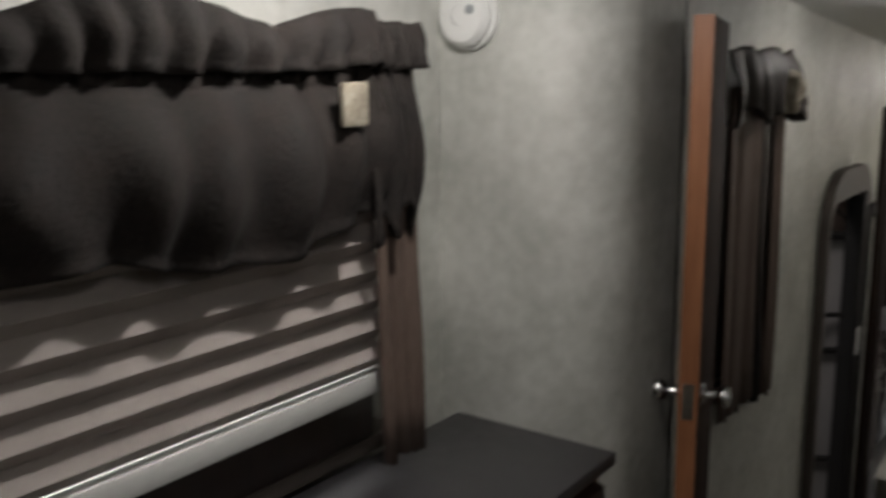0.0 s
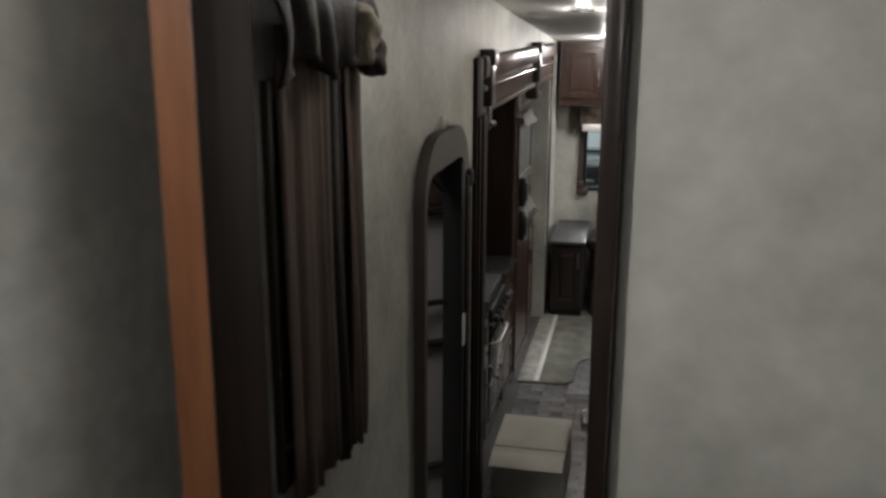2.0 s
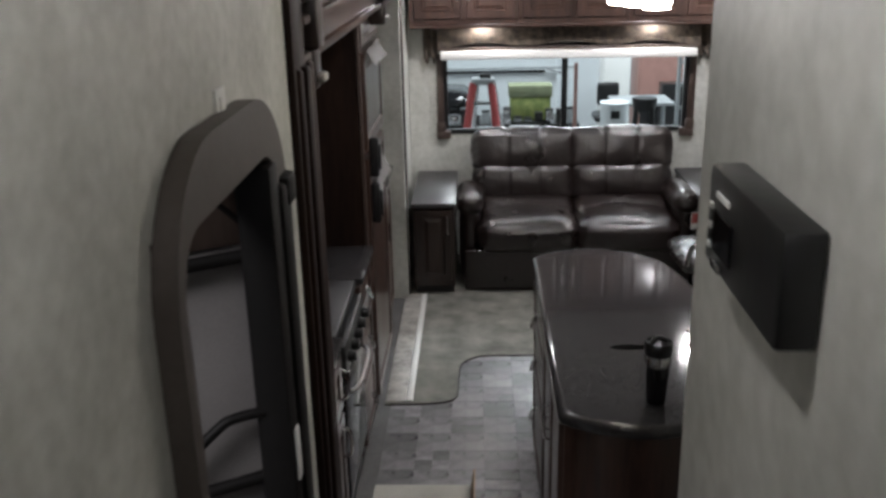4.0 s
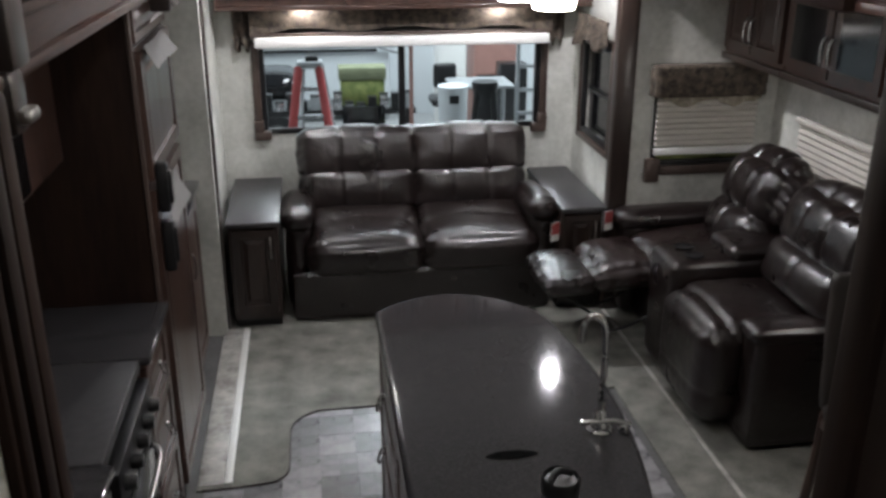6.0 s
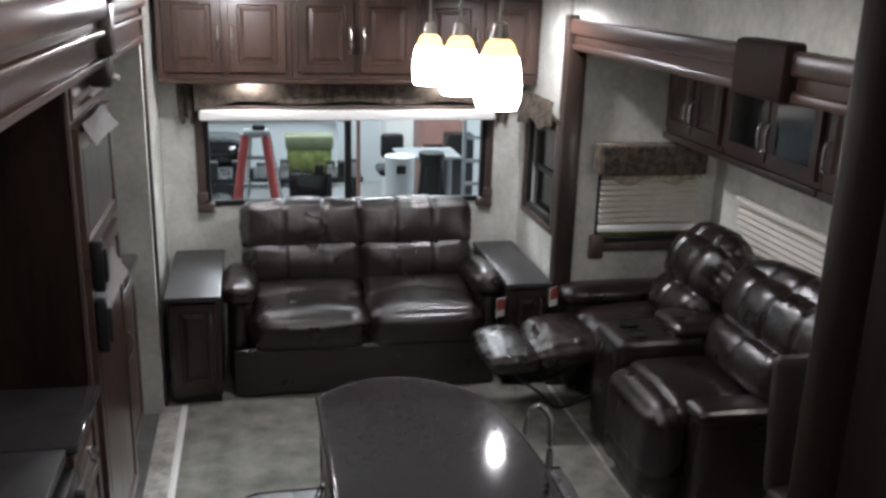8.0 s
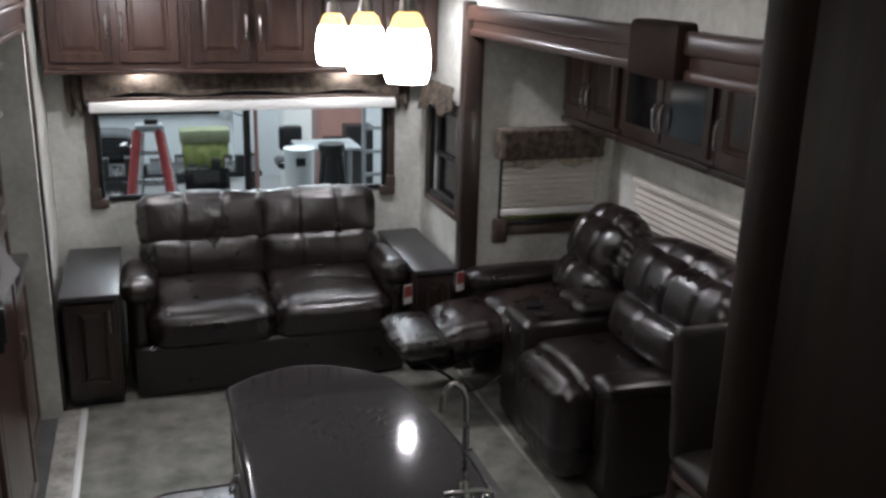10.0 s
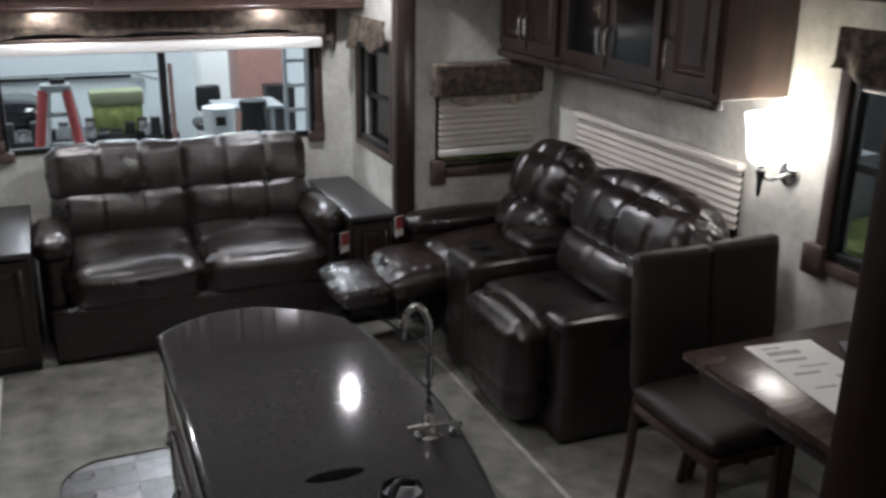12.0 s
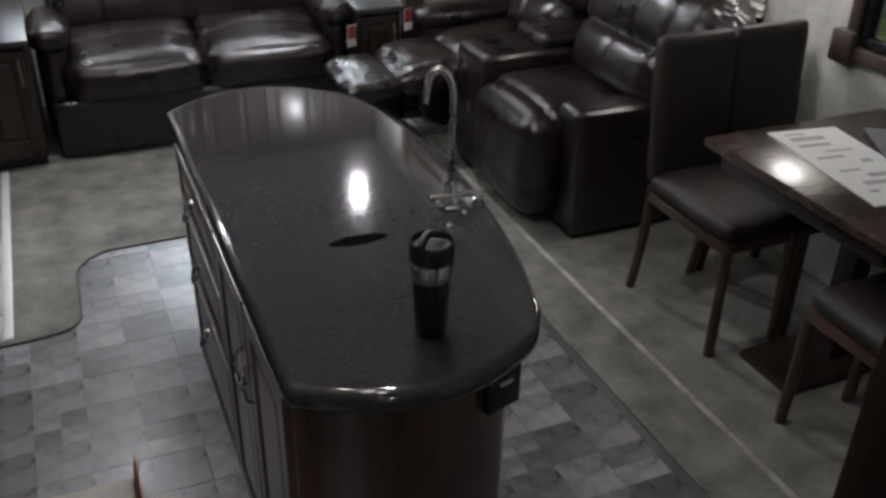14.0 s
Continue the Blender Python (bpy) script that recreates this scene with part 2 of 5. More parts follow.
def cushion(centre, size, radius=0.05, puff=0.03, wrinkle=0.006, seams=(), cross=(), seam_depth=0.014, n=22, turn=(0, 0, 0), seed=0.0):
    """A stuffed pad: a rounded box whose faces swell, with stitched grooves at fractions of its width (seams) and height (cross)."""
    out = bmesh.new()
    bmesh.ops.create_cube(out, size=2)
    bmesh.ops.subdivide_edges(out, edges=out.edges[:], cuts=n, use_grid_fill=True)
    h = Vector(size) / 2
    r = min(radius, *h)
    for v in out.verts:
        u = v.co.copy()
        p = Vector([u[i] * h[i] for i in range(3)])
        inner = Vector([max(-(h[i] - r), min(h[i] - r, p[i])) for i in range(3)])
        rest = p - inner
        if rest.length > 1e-6:
            p = inner + rest.normalized() * r
        swell = Vector()
        for i in range(3):
            j, k = (i + 1) % 3, (i + 2) % 3
            if abs(u[i]) > 0.98:
                swell[i] = math.copysign(1, u[i]) * puff * (1 - u[j] ** 2) * (1 - u[k] ** 2) * min(1.0, h[j] * h[k] / 0.02)
        p += swell
        dip = 0.0
        for s in seams:
            dip = max(dip, math.exp(-((u.x - s) * h.x / 0.011) ** 2))
        for s in cross:
            dip = max(dip, math.exp(-((u.z - s) * h.z / 0.013) ** 2))
        out_way = (p - Vector((0, 0, 0))).normalized() if p.length else Vector((0, 0, 1))
        near = noise.noise(p * 9 + Vector((seed, seed * 2, 3))) + 0.6 * noise.noise(Vector((p.x * 34, p.y * 16, p.z * 16)) + Vector((seed, 0, 7)))
        edge = max(abs(u.x), 0.35)
        pull = max([math.exp(-((abs(u.x - s) * h.x - 0.022) / 0.022) ** 2) for s in seams], default=0.0) * math.exp(-((abs(u.z) - 0.75) / 0.35) ** 2)
        near += pull * 0.5 * math.sin(p.z * 150 + 6 * u.x + 2.5 * noise.noise(p * 12 + Vector((seed, 5, 1))))
        hem = math.exp(-((1 - abs(u.x)) * h.x / 0.05) ** 2)
        near += hem * 0.22 * math.sin(p.z * 110 + p.y * 90 + 3 * noise.noise(p * 9 + Vector((1, seed, 2))))
        v.co = p + out_way * (wrinkle * near * edge * 1.4 - seam_depth * dip)
    bmesh.ops.transform(out, matrix=pose(*centre, *turn), verts=out.verts[:])
    return out


def panel_door(x0, x1, z0, z1, y, depth=0.02, rail=0.05, bm=None):
    """A raised-panel door front in the xz plane that faces -y: a frame, a sunk field and a raised middle."""
    out = bmesh.new()
    rows = [(0, 0.0), (0.004, -depth), (rail, -depth), (rail + 0.008, -depth + 0.01), (rail + 0.016, -depth + 0.01), (rail + 0.036, -depth + 0.003)]
    rings = []
    for inset, dy in rows:
        inset = min(inset, (x1 - x0) / 2 - 0.004, (z1 - z0) / 2 - 0.004)
        rings.append([out.verts.new(c) for c in ((x0 + inset, y + dy, z0 + inset), (x1 - inset, y + dy, z0 + inset), (x1 - inset, y + dy, z1 - inset), (x0 + inset, y + dy, z1 - inset))])
    for a, b in zip(rings, rings[1:]):
        for i in range(4):
            out.faces.new((a[i], a[(i + 1) % 4], b[(i + 1) % 4], b[i]))
    out.faces.new(rings[-1])
    out.faces.new(rings[0])
    return merged(bm, out) if bm else out


def facing(bm, about, degrees):
    """Turns a bmesh about an upright line."""
    bmesh.ops.transform(bm, matrix=Matrix.Translation(about) @ pose(0, 0, 0, 0, 0, degrees) @ Matrix.Translation(-Vector(about)), verts=bm.verts[:])
    return bm


def bow_handle(a, b, out_way, rise=0.03, radius=0.005):
    """A bow pull from a to b that stands off along out_way."""
    a, b, o = Vector(a), Vector(b), Vector(out_way)
    return tube([a, a + o * rise * 0.8 + (b - a) * 0.12, (a + b) / 2 + o * rise, b + o * rise * 0.8 - (b - a) * 0.12, b], radius, 8)


def ring_pull(at, side, radius=0.024, wire=0.004):
    """A wire ring that hangs a little open from a drawer front; side 1 faces +x, -1 faces -x."""
    x, y, z = at
    pts = [(x + side * (0.010 + 0.4 * radius * (1 - math.cos(a))), y + radius * math.sin(a), z + radius * math.cos(a)) for a in [2 * math.pi * i / 16 for i in range(17)]]
    bm = tube(pts, wire, 8, rounds=2)
    return lathe([(0.011, 0.0), (0.011, side * 0.006), (0.006, side * 0.013), (0.0, side * 0.014)], (x, y, z + radius), 14, "x", bm)


def wall_with_holes(axis, at, thick, u0, u1, z0, z1, holes):
    """A wall with thickness. axis 'x': the wall lies at x = at and runs along y. Holes: (u0, u1, z0, z1)."""
    us = sorted({u0, u1, *[min(max(h[0], u0), u1) for h in holes], *[min(max(h[1], u0), u1) for h in holes]})
    bm = bmesh.new()
    for a, b in zip(us, us[1:]):
        mid = (a + b) / 2
        cuts = sorted((h[2], h[3]) for h in holes if h[0] < mid < h[1])
        z = z0
        for lo, hi in [*cuts, (z1, z1)]:
            if lo > z + 1e-4:
                if axis == "x":
                    block(at, at + thick, a, b, z, lo, bm=bm)
                else:
                    block(a, b, at, at + thick, z, lo, bm=bm)
            z = max(z, hi)
    bmesh.ops.remove_doubles(bm, verts=bm.verts[:], dist=1e-4)
    return bm


# ---- setting ----
DECK = 0.72


def ceiling_z(y):
    return 2.83 - 0.071 * y


WALL, CEIL, STRUCT = "wall", "ceiling", "structure"


def rounded_stub():
    """The short partition, whose free end turns away in a wide curve."""
    bm = block(-0.30, 0.095, 2.20, 2.60, DECK, 2.72)
    bmesh.ops.bevel(bm, geom=[e for e in bm.edges if all(v.co.x > 0.09 and v.co.y < 2.21 for v in e.verts)], offset=0.19, segments=12, profile=0.5, affect="EDGES")
    return bm


wall_material_label = "pale mottled sage-beige vinyl wallpaper"
solid("wall_west_bedroom", wall_with_holes("x", -0.38, 0.08, -1.6, 2.36, DECK, 2.9, [(0.7, 1.86, 1.72, 2.36)]), WALLPAPER, "bedroom side wall in " + wall_material_label, WALL, STRUCT)
solid("wall_partition_west", rounded_stub(), WALLPAPER, "short partition in " + wall_material_label, WALL, STRUCT)
solid("wall_partition_east", block(0.678, 2.46, 2.22, 2.28, DECK, 2.75, 0.006), WALLPAPER, "bedroom partition in " + wall_material_label, WALL, STRUCT)
solid("wall_hall_west", wall_with_holes("x", -0.10, 0.10, 2.40, 5.36, -0.1, 2.7, [(3.12, 3.62, 1.36, 2.2), (4.297, 4.945, 0.02, 1.828)]), WALLPAPER, "hall wall in " + wall_material_label, WALL, STRUCT)
solid("wall_hall_east", block(0.70, 0.78, 2.28, 4.09, -0.1, 2.68, 0.025), WALLPAPER, "hall wall with a rounded end in " + wall_material_label, WALL, STRUCT)
solid("wall_bedroom_south", block(-0.38, 2.5, -1.68, -1.6, DECK, 3.0), WALLPAPER, "plain bedroom end wall", WALL, STRUCT)
solid("wall_bedroom_east", block(2.4, 2.48, -1.6, 2.22, DECK, 3.0), WALLPAPER, "plain bedroom side wall", WALL, STRUCT)
solid("wall_north", wall_with_holes("y", 9.50, 0.06, -0.12, 2.28, -0.1, 2.5, [(0.22, 1.92, 0.90, 1.52)]), WALLPAPER, "rear wall in " + wall_material_label, WALL, STRUCT)
solid("wall_west_rear", block(-0.10, -0.02, 8.70, 9.5, -0.1, 2.5), WALLPAPER, "rear side wall in " + wall_material_label, WALL, STRUCT)
solid("wall_east_rear", wall_with_holes("x", 2.15, 0.07, 8.72, 9.5, -0.1, 2.5, [(8.78, 9.30, 0.92, 1.46)]), WALLPAPER, "rear side wall in " + wall_material_label, WALL, STRUCT)
solid("wall_east_above_slide", block(2.17, 2.24, 4.10, 8.72, 2.06, 2.5), WALLPAPER, "pale wall above the slide-out", WALL, STRUCT)
solid("wall_west_above_slide", block(-0.10, -0.012, 5.36, 8.70, 2.08, 2.5), WALLPAPER, "pale wall above the kitchen slide-out", WALL, STRUCT)
solid("wall_slide_west_back", block(-0.80, -0.74, 5.36, 8.72, -0.1, 2.1), WALLPAPER, "back wall of the kitchen slide-out", WALL, STRUCT)
solid("wall_slide_west_end", block(-0.74, -0.002, 8.60, 8.655, 0.0, 1.95), WALLPAPER, "pale end wall of the kitchen slide-out", WALL, STRUCT)
solid("wall_slide_west_front", block(-0.74, -0.05, 5.36, 5.42, -0.1, 2.08), WALLPAPER, "end wall of the kitchen slide-out", WALL, STRUCT)
solid("wall_slide_east_end", wall_with_holes("y", 8.66, 0.06, 2.225, 3.05, 0.0, 1.98, [(2.36, 2.92, 0.86, 1.36)]), WALLPAPER, "end wall of the seating slide-out", WALL, STRUCT)
solid("wall_slide_east_back", wall_with_holes("x", 3.05, 0.06, 4.9, 8.72, -0.1, 1.98, [(7.08, 8.30, 0.86, 1.13), (5.55, 6.56, 0.94, 1.58)]), WALLPAPER, "outer wall of the seating slide-out", WALL, STRUCT)
solid("wall_slide_east_front", block(2.15, 3.05, 4.84, 4.9, -0.1, 1.98), WALLPAPER, "near end wall of the seating slide-out", WALL, STRUCT)
solid("wall_east_entry", block(0.78, 2.2, 4.04, 4.10, -0.1, 2.6), WALLPAPER, "wall behind the dining corner", WALL, STRUCT)
solid("wall_east_near", block(2.15, 2.21, 4.10, 4.84, -0.1, 2.1), WALLPAPER, "short wall beside the slide-out", WALL, STRUCT)

bm = block(-0.4, 3.2, -1.7, 9.6, 0, 0.06)
for v in bm.verts:
    v.co.z += ceiling_z(v.co.y)
solid("ceiling", bm, CEILING, "smooth off-white panelled ceiling", CEIL, STRUCT)
solid("ceiling_slide_east", block(2.24, 3.11, 4.84, 8.72, 1.98, 2.03), CEILING, "off-white slide-out ceiling", CEIL, STRUCT)
solid("ceiling_slide_west", block(-0.80, -0.11, 5.36, 8.72, 2.1, 2.14), CEILING, "off-white slide-out ceiling", CEIL, STRUCT)

floor_ob = solid("floor", block(-0.85, 3.11, 3.86, 9.56, -0.12, 0.0), VINYL, "living area floor laid with dark slate-look tiles", "floor", STRUCT)
solid("floor_deck", block(-0.38, 2.46, -1.65, 3.86, DECK - 0.08, DECK), CARPET, "raised bedroom floor with taupe carpet", "floor", STRUCT)
for k in range(3):
    solid("step", block(0.004, 0.696, 3.86 + 0.0 * k, 4.13 + 0.27 * k, 0.54 - 0.18 * k - 0.18, 0.54 - 0.18 * k, 0.012), CARPET, "carpeted step down from the raised hall", "step", STRUCT, "hall steps")

# ---- bedroom ----
def pleated_blind(x0, x1, z0, z1, y, mat, parent, pitch=0.04, depth=0.018, name="shade"):
    """A pleated shade in the xz plane that faces -y, folded like a fan."""
    bm = bmesh.new()
    n = max(2, round((z1 - z0) / (pitch / 2)))
    prev = None
    for i in range(n + 1):
        z = z1 - (z1 - z0) * i / n
        dy = -depth if i % 2 else 0.0
        row = [bm.verts.new((x0, y + dy, z)), bm.verts.new((x1, y + dy, z))]
        if prev:
            bm.faces.new((prev[0], prev[1], row[1], row[0]))
        prev = row
    return bm


def ruffled(x0, x1, z0, z1, y, depth, folds, hem=0.0, head=0.0, seed=1.0, nx=120, nz=18, lift=0.0):
    """Gathered cloth in the xz plane that faces -y, with folds, an uneven head and a scalloped hem, 8 mm thick at the edges."""
    bm = bmesh.new()
    grid = []
    for j in range(nz + 1):
        row = []
        for i in range(nx + 1):
            u, w = i / nx, j / nz
            wave = 0.75 * math.sin(u * folds * 2 * math.pi + 3.2 * noise.noise(Vector((u * 5, seed, w)))) + 0.9 * noise.noise(Vector((u * folds * 1.7, w * 1.5, seed)))
            top = z1 + head * (0.6 * noise.noise(Vector((u * 4, seed, 0))) + 0.5 * abs(math.sin(u * math.pi * 2.5)))
            low = z0 + hem * (0.5 + 0.5 * math.cos(u * math.pi * 4)) + 0.02 * noise.noise(Vector((u * 9, 4, seed)))
            swell = math.sin(min(1, w * 1.1) * math.pi) * lift
            z = top + (low - top) * w
            row.append(bm.verts.new((x0 + (x1 - x0) * u, y - depth * (0.55 + 0.45 * wave) * (0.35 + 0.65 * w) - swell, z)))
        grid.append(row)
    for a, b in zip(grid, grid[1:]):
        for i in range(nx):
            bm.faces.new((a[i], a[i + 1], b[i + 1], b[i]))
    bm.normal_update()
    bmesh.ops.solidify(bm, geom=bm.faces[:], thickness=0.006)
    return bm


def window_frame(x0, x1, z0, z1, y, bar=0.04, proud=0.02, bm=None):
    """Four mitred bars round an opening in the xz plane that faces -y."""
    out = bm or bmesh.new()
    block(x0 - bar, x0, y - proud, y + 0.02, z0 - bar, z1 + bar, 0.005, out)
    block(x1, x1 + bar, y - proud, y + 0.02, z0 - bar, z1 + bar, 0.005, out)
    block(x0 + 0.001, x1 - 0.001, y - proud, y + 0.02, z1, z1 + bar, 0.005, out)
    block(x0 + 0.001, x1 - 0.001, y - proud, y + 0.02, z0 - bar, z0, 0.005, out)
    return out


def west(bm, x):
    """Moves what was drawn to face -y at y = 0 so that it faces +x at the given x; its x becomes y."""
    bmesh.ops.transform(bm, matrix=Matrix(((0, -1, 0, x), (1, 0, 0, 0), (0, 0, 1, 0), (0, 0, 0, 1))), verts=bm.verts[:])
    return bm


def east(bm, x):
    """The same for a wall that faces -x; its x becomes y."""
    bmesh.ops.transform(bm, matrix=Matrix(((0, 1, 0, x), (1, 0, 0, 0), (0, 0, 1, 0), (0, 0, 0, 1))), verts=bm.verts[:])
    return bm


bedroom_window = thing("window_1", (-0.22, 1.3, 1.72), "bedroom window with a dark frame behind a half-lowered taupe shade", "window", kind=STRUCT)
part("window_frame", west(window_frame(0.74, 1.82, 1.76, 2.32, 0, 0.04), -0.302), DARKWOOD, bedroom_window)
pane = part("pane", block(-0.365, -0.359, 0.71, 1.85, 1.73, 2.35), GLASS, bedroom_window)
pane.visible_shadow = False
part("window_sill", block(-0.299, -0.222, 0.60, 1.87, 1.64, 1.735, 0.006), DARKWOOD, bedroom_window, "dark wooden sill box")
part("ledge", block(-0.299, -0.221, 0.60, 1.95, 1.608, 1.639, 0.004), TAUPE, bedroom_window, "dull taupe ledge under the sill")
blind = thing("pleated_blind", (-0.19, 1.3, 1.8), "taupe pleated window shade half lowered", "blind")
part("shade", west(pleated_blind(0.66, 1.84, 1.80, 2.30, 0, BLIND_TAUPE, None, 0.056, 0.03), -0.19), BLIND_TAUPE, blind, smooth=False)
part("bottom_rail", block(-0.205, -0.165, 0.66, 1.845, 1.755, 1.798, 0.006), WHITE, blind, "white bottom rail")
val = thing("valance", (-0.13, 1.3, 2.0), "dark brown gathered fabric valance with a ruffled head", "valance")
part("gathered_cloth", west(ruffled(0.62, 1.78, 2.06, 2.33, 0, 0.05, 9, 0.05, 0.0, 1.0, 260, 26, lift=0.035), -0.145), FABRIC, val)
part("gather_band", west(ruffled(0.62, 1.79, 2.315, 2.36, 0, 0.016, 30, 0.0, 0.0, 9.0, 260, 5), -0.15), FABRIC, val)
part("ruffled_head", west(ruffled(0.62, 1.79, 2.35, 2.415, 0, 0.04, 17, 0.004, 0.07, 4.0, 260, 9, 0.012), -0.14), FABRIC, val)
part("jabot", west(ruffled(1.75, 1.885, 2.12, 2.37, 0, 0.05, 3, -0.07, 0.0, 2.0, 50, 18, 0.015), -0.145), FABRIC, val, "hanging side tail")
part("jabot_head", west(ruffled(1.755, 1.91, 2.355, 2.43, 0, 0.045, 4, 0.0, 0.012, 5.0, 50, 8, 0.01), -0.14), FABRIC, val)
part("tab", block(-0.082, -0.072, 1.645, 1.705, 2.265, 2.335, 0.003), TASSEL, val, "cream brocade tab")
curtain = thing("curtain", (-0.17, 1.9, 1.62), "narrow taupe side curtain beside the bedroom window", "curtain")
part("curtain_panel", west(ruffled(1.80, 1.92, 1.63, 2.36, 0, 0.045, 3, 0, 0, 3.0, 40, 8), -0.165), CURTAIN, curtain)

dresser = thing("dresser", (-0.02, 1.6, DECK), "low dark wooden dresser with a dark laminate top", "dresser")
part("body", block(-0.215, 0.145, 0.9, 2.12, DECK, 1.575, 0.004), CHERRY, dresser)
part("top", block(-0.217, 0.172, 0.87, 2.147, 1.576, 1.606, 0.008), STONE_DULL, dresser, "dark grey laminate top with a rounded edge")
for k in range(3):
    dd = part("drawer", west(panel_door(0.93 + 0.40 * k, 1.31 + 0.40 * k, 1.3, 1.55, 0), 0.146), CHERRY, dresser, smooth=False)
    part("handle", bow_handle((0.166, 1.07 + 0.4 * k, 1.43), (0.166, 1.17 + 0.4 * k, 1.43), (1, 0, 0)), NICKEL, dd)
alarm = thing("smoke_alarm", (-0.21, 2.199, 2.4), "round white plastic smoke alarm on the wall", "smoke alarm")
part("base", lathe([(0.07, 0), (0.07, -0.012), (0.066, -0.016)], (-0.212, 2.199, 2.464), axis="y"), WHITE, alarm)
part("cover", lathe([(0.062, -0.016), (0.064, -0.03), (0.054, -0.042), (0.022, -0.046), (0.021, -0.043), (0.0, -0.043)], (-0.212, 2.199, 2.464), axis="y"), WHITE, alarm)
part("test_button", lathe([(0.01, -0.04), (0.01, -0.047), (0.0, -0.049)], (-0.186, 2.199, 2.475), axis="y"), SHOPGREY, alarm, "small grey test button")

def swung(bm):
    """Turns the bedroom door about its free edge to its open angle."""
    return facing(bm, (0.204, 2.43, 0), 15)


bed_door = thing("door_1", (0.2, 2.7, DECK), "open narrow bedroom door with dark veneer faces and a honey wood edge", "door", kind=STRUCT)
part("leaf", swung(block(0.185, 0.223, 2.435, 2.85, DECK + 0.015, 2.46, 0.002)), DOORPLY, bed_door, "dark brown veneer leaf")
part("edge_band", swung(block(0.183, 0.225, 2.428, 2.4345, DECK + 0.015, 2.46)), HONEY, bed_door, "honey-coloured wooden edge")
for sx in (-1, 1):
    cx = 0.204 + sx * 0.021
    kn = part("rosette", swung(lathe([(0.026, 0), (0.026, sx * 0.004), (0.018, sx * 0.01), (0.009, sx * 0.012), (0.009, sx * 0.03)], (cx, 2.49, 1.63), 20, "x")), CHROME, bed_door, "chrome rosette")
    part("knob", swung(lathe([(0.008, sx * 0.028), (0.02, sx * 0.036), (0.026, sx * 0.05), (0.022, sx * 0.064), (0.0, sx * 0.068)], (cx, 2.49, 1.63), 20, "x")), CHROME, kn, "chrome knob")
part("latch_plate", swung(block(0.192, 0.216, 2.425, 2.4275, 1.59, 1.67)), NICKEL, bed_door)
board = thing("wall_valance", (1.2, 2.2, 2.42), "padded floral brown fabric board high on the partition", "valance")
part("padded_board", cushion((1.22, 2.195, 2.53), (0.9, 0.045, 0.2), 0.02, 0.004, 0.004, n=16, seed=80), FLORAL, board)
part("lower_piping", tube([(0.77, 2.185, 2.425), (1.67, 2.185, 2.425)], 0.008), FABRIC_DARK, board)
jamb = thing("door_frame_1", (0.45, 2.24, DECK), "dark wooden door frame of the bedroom opening", "door frame", kind=STRUCT)
part("jamb", block(0.661, 0.6765, 2.205, 2.279, DECK, 2.58, 0.003), DARKWOOD, jamb)
part("jamb", block(0.001, 0.09, 2.601, 2.63, DECK, 2.58, 0.003), DARKWOOD, jamb)
side_door = thing("door_2", (0.64, 2.8, DECK), "closed dark wooden bathroom door in the hall", "door", kind=STRUCT)
part("leaf", block(0.662, 0.699, 2.42, 3.08, DECK, 2.4, 0.003), DARKWOOD, side_door)
kn = part("rosette", lathe([(0.022, 0), (0.022, -0.004), (0.009, -0.008), (0.009, -0.02)], (0.662, 3.0, 1.64), 20, "x"), CHROME, side_door)
part("knob", lathe([(0.008, -0.018), (0.017, -0.024), (0.021, -0.034), (0.018, -0.044), (0.0, -0.047)], (0.662, 3.0, 1.64), 20, "x"), CHROME, kn)

# ---- hall ----
hall_window = thing("window_2", (0.0, 3.37, 1.36), "narrow hall window behind curtains", "window", kind=STRUCT)
part("window_frame", west(window_frame(3.15, 3.59, 1.39, 2.17, 0, 0.03), -0.004), DARKWOOD, hall_window)
pane = part("pane", block(-0.07, -0.064, 3.12, 3.62, 1.36, 2.2), BLACKGLOSS, hall_window, "dark window pane")
hc = thing("curtain", (0.03, 3.4, 1.28), "taupe and dark brown hall curtains under a knotted valance", "curtain")
part("near_panel", west(ruffled(3.15, 3.44, 1.30, 2.3, 0, 0.022, 3, 0, 0, 5.0, 50, 8), 0.012), CURTAIN, hc)
part("dark_lining", west(ruffled(3.44, 3.53, 1.28, 2.3, 0, 0.03, 1, 0, 0, 6.0, 30, 8), 0.012), FABRIC_DARK, hc, "dark brown lining")
part("far_panel", west(ruffled(3.53, 3.66, 1.28, 2.3, 0, 0.035, 2, 0, 0, 7.0, 30, 8), 0.012), CURTAIN, hc)
hv = thing("valance", (0.05, 3.4, 2.2), "dark satin swag valance with cream brocade rosettes", "valance")
part("swag", west(ruffled(3.05, 3.62, 2.24, 2.40, 0, 0.06, 5, -0.05, 0.02, 8.0, 90, 14, 0.02), 0.03), FABRIC_DARK, hv)
for k, y in enumerate((3.50, 3.59)):
    part("rosette", cushion((0.075, y, 2.28 - 0.03 * k), (0.06, 0.07, 0.13), 0.03, 0.02, 0.02, n=8, seed=k), TASSEL if k == 0 else FABRIC_DARK, hv, "knotted cloth rosette")


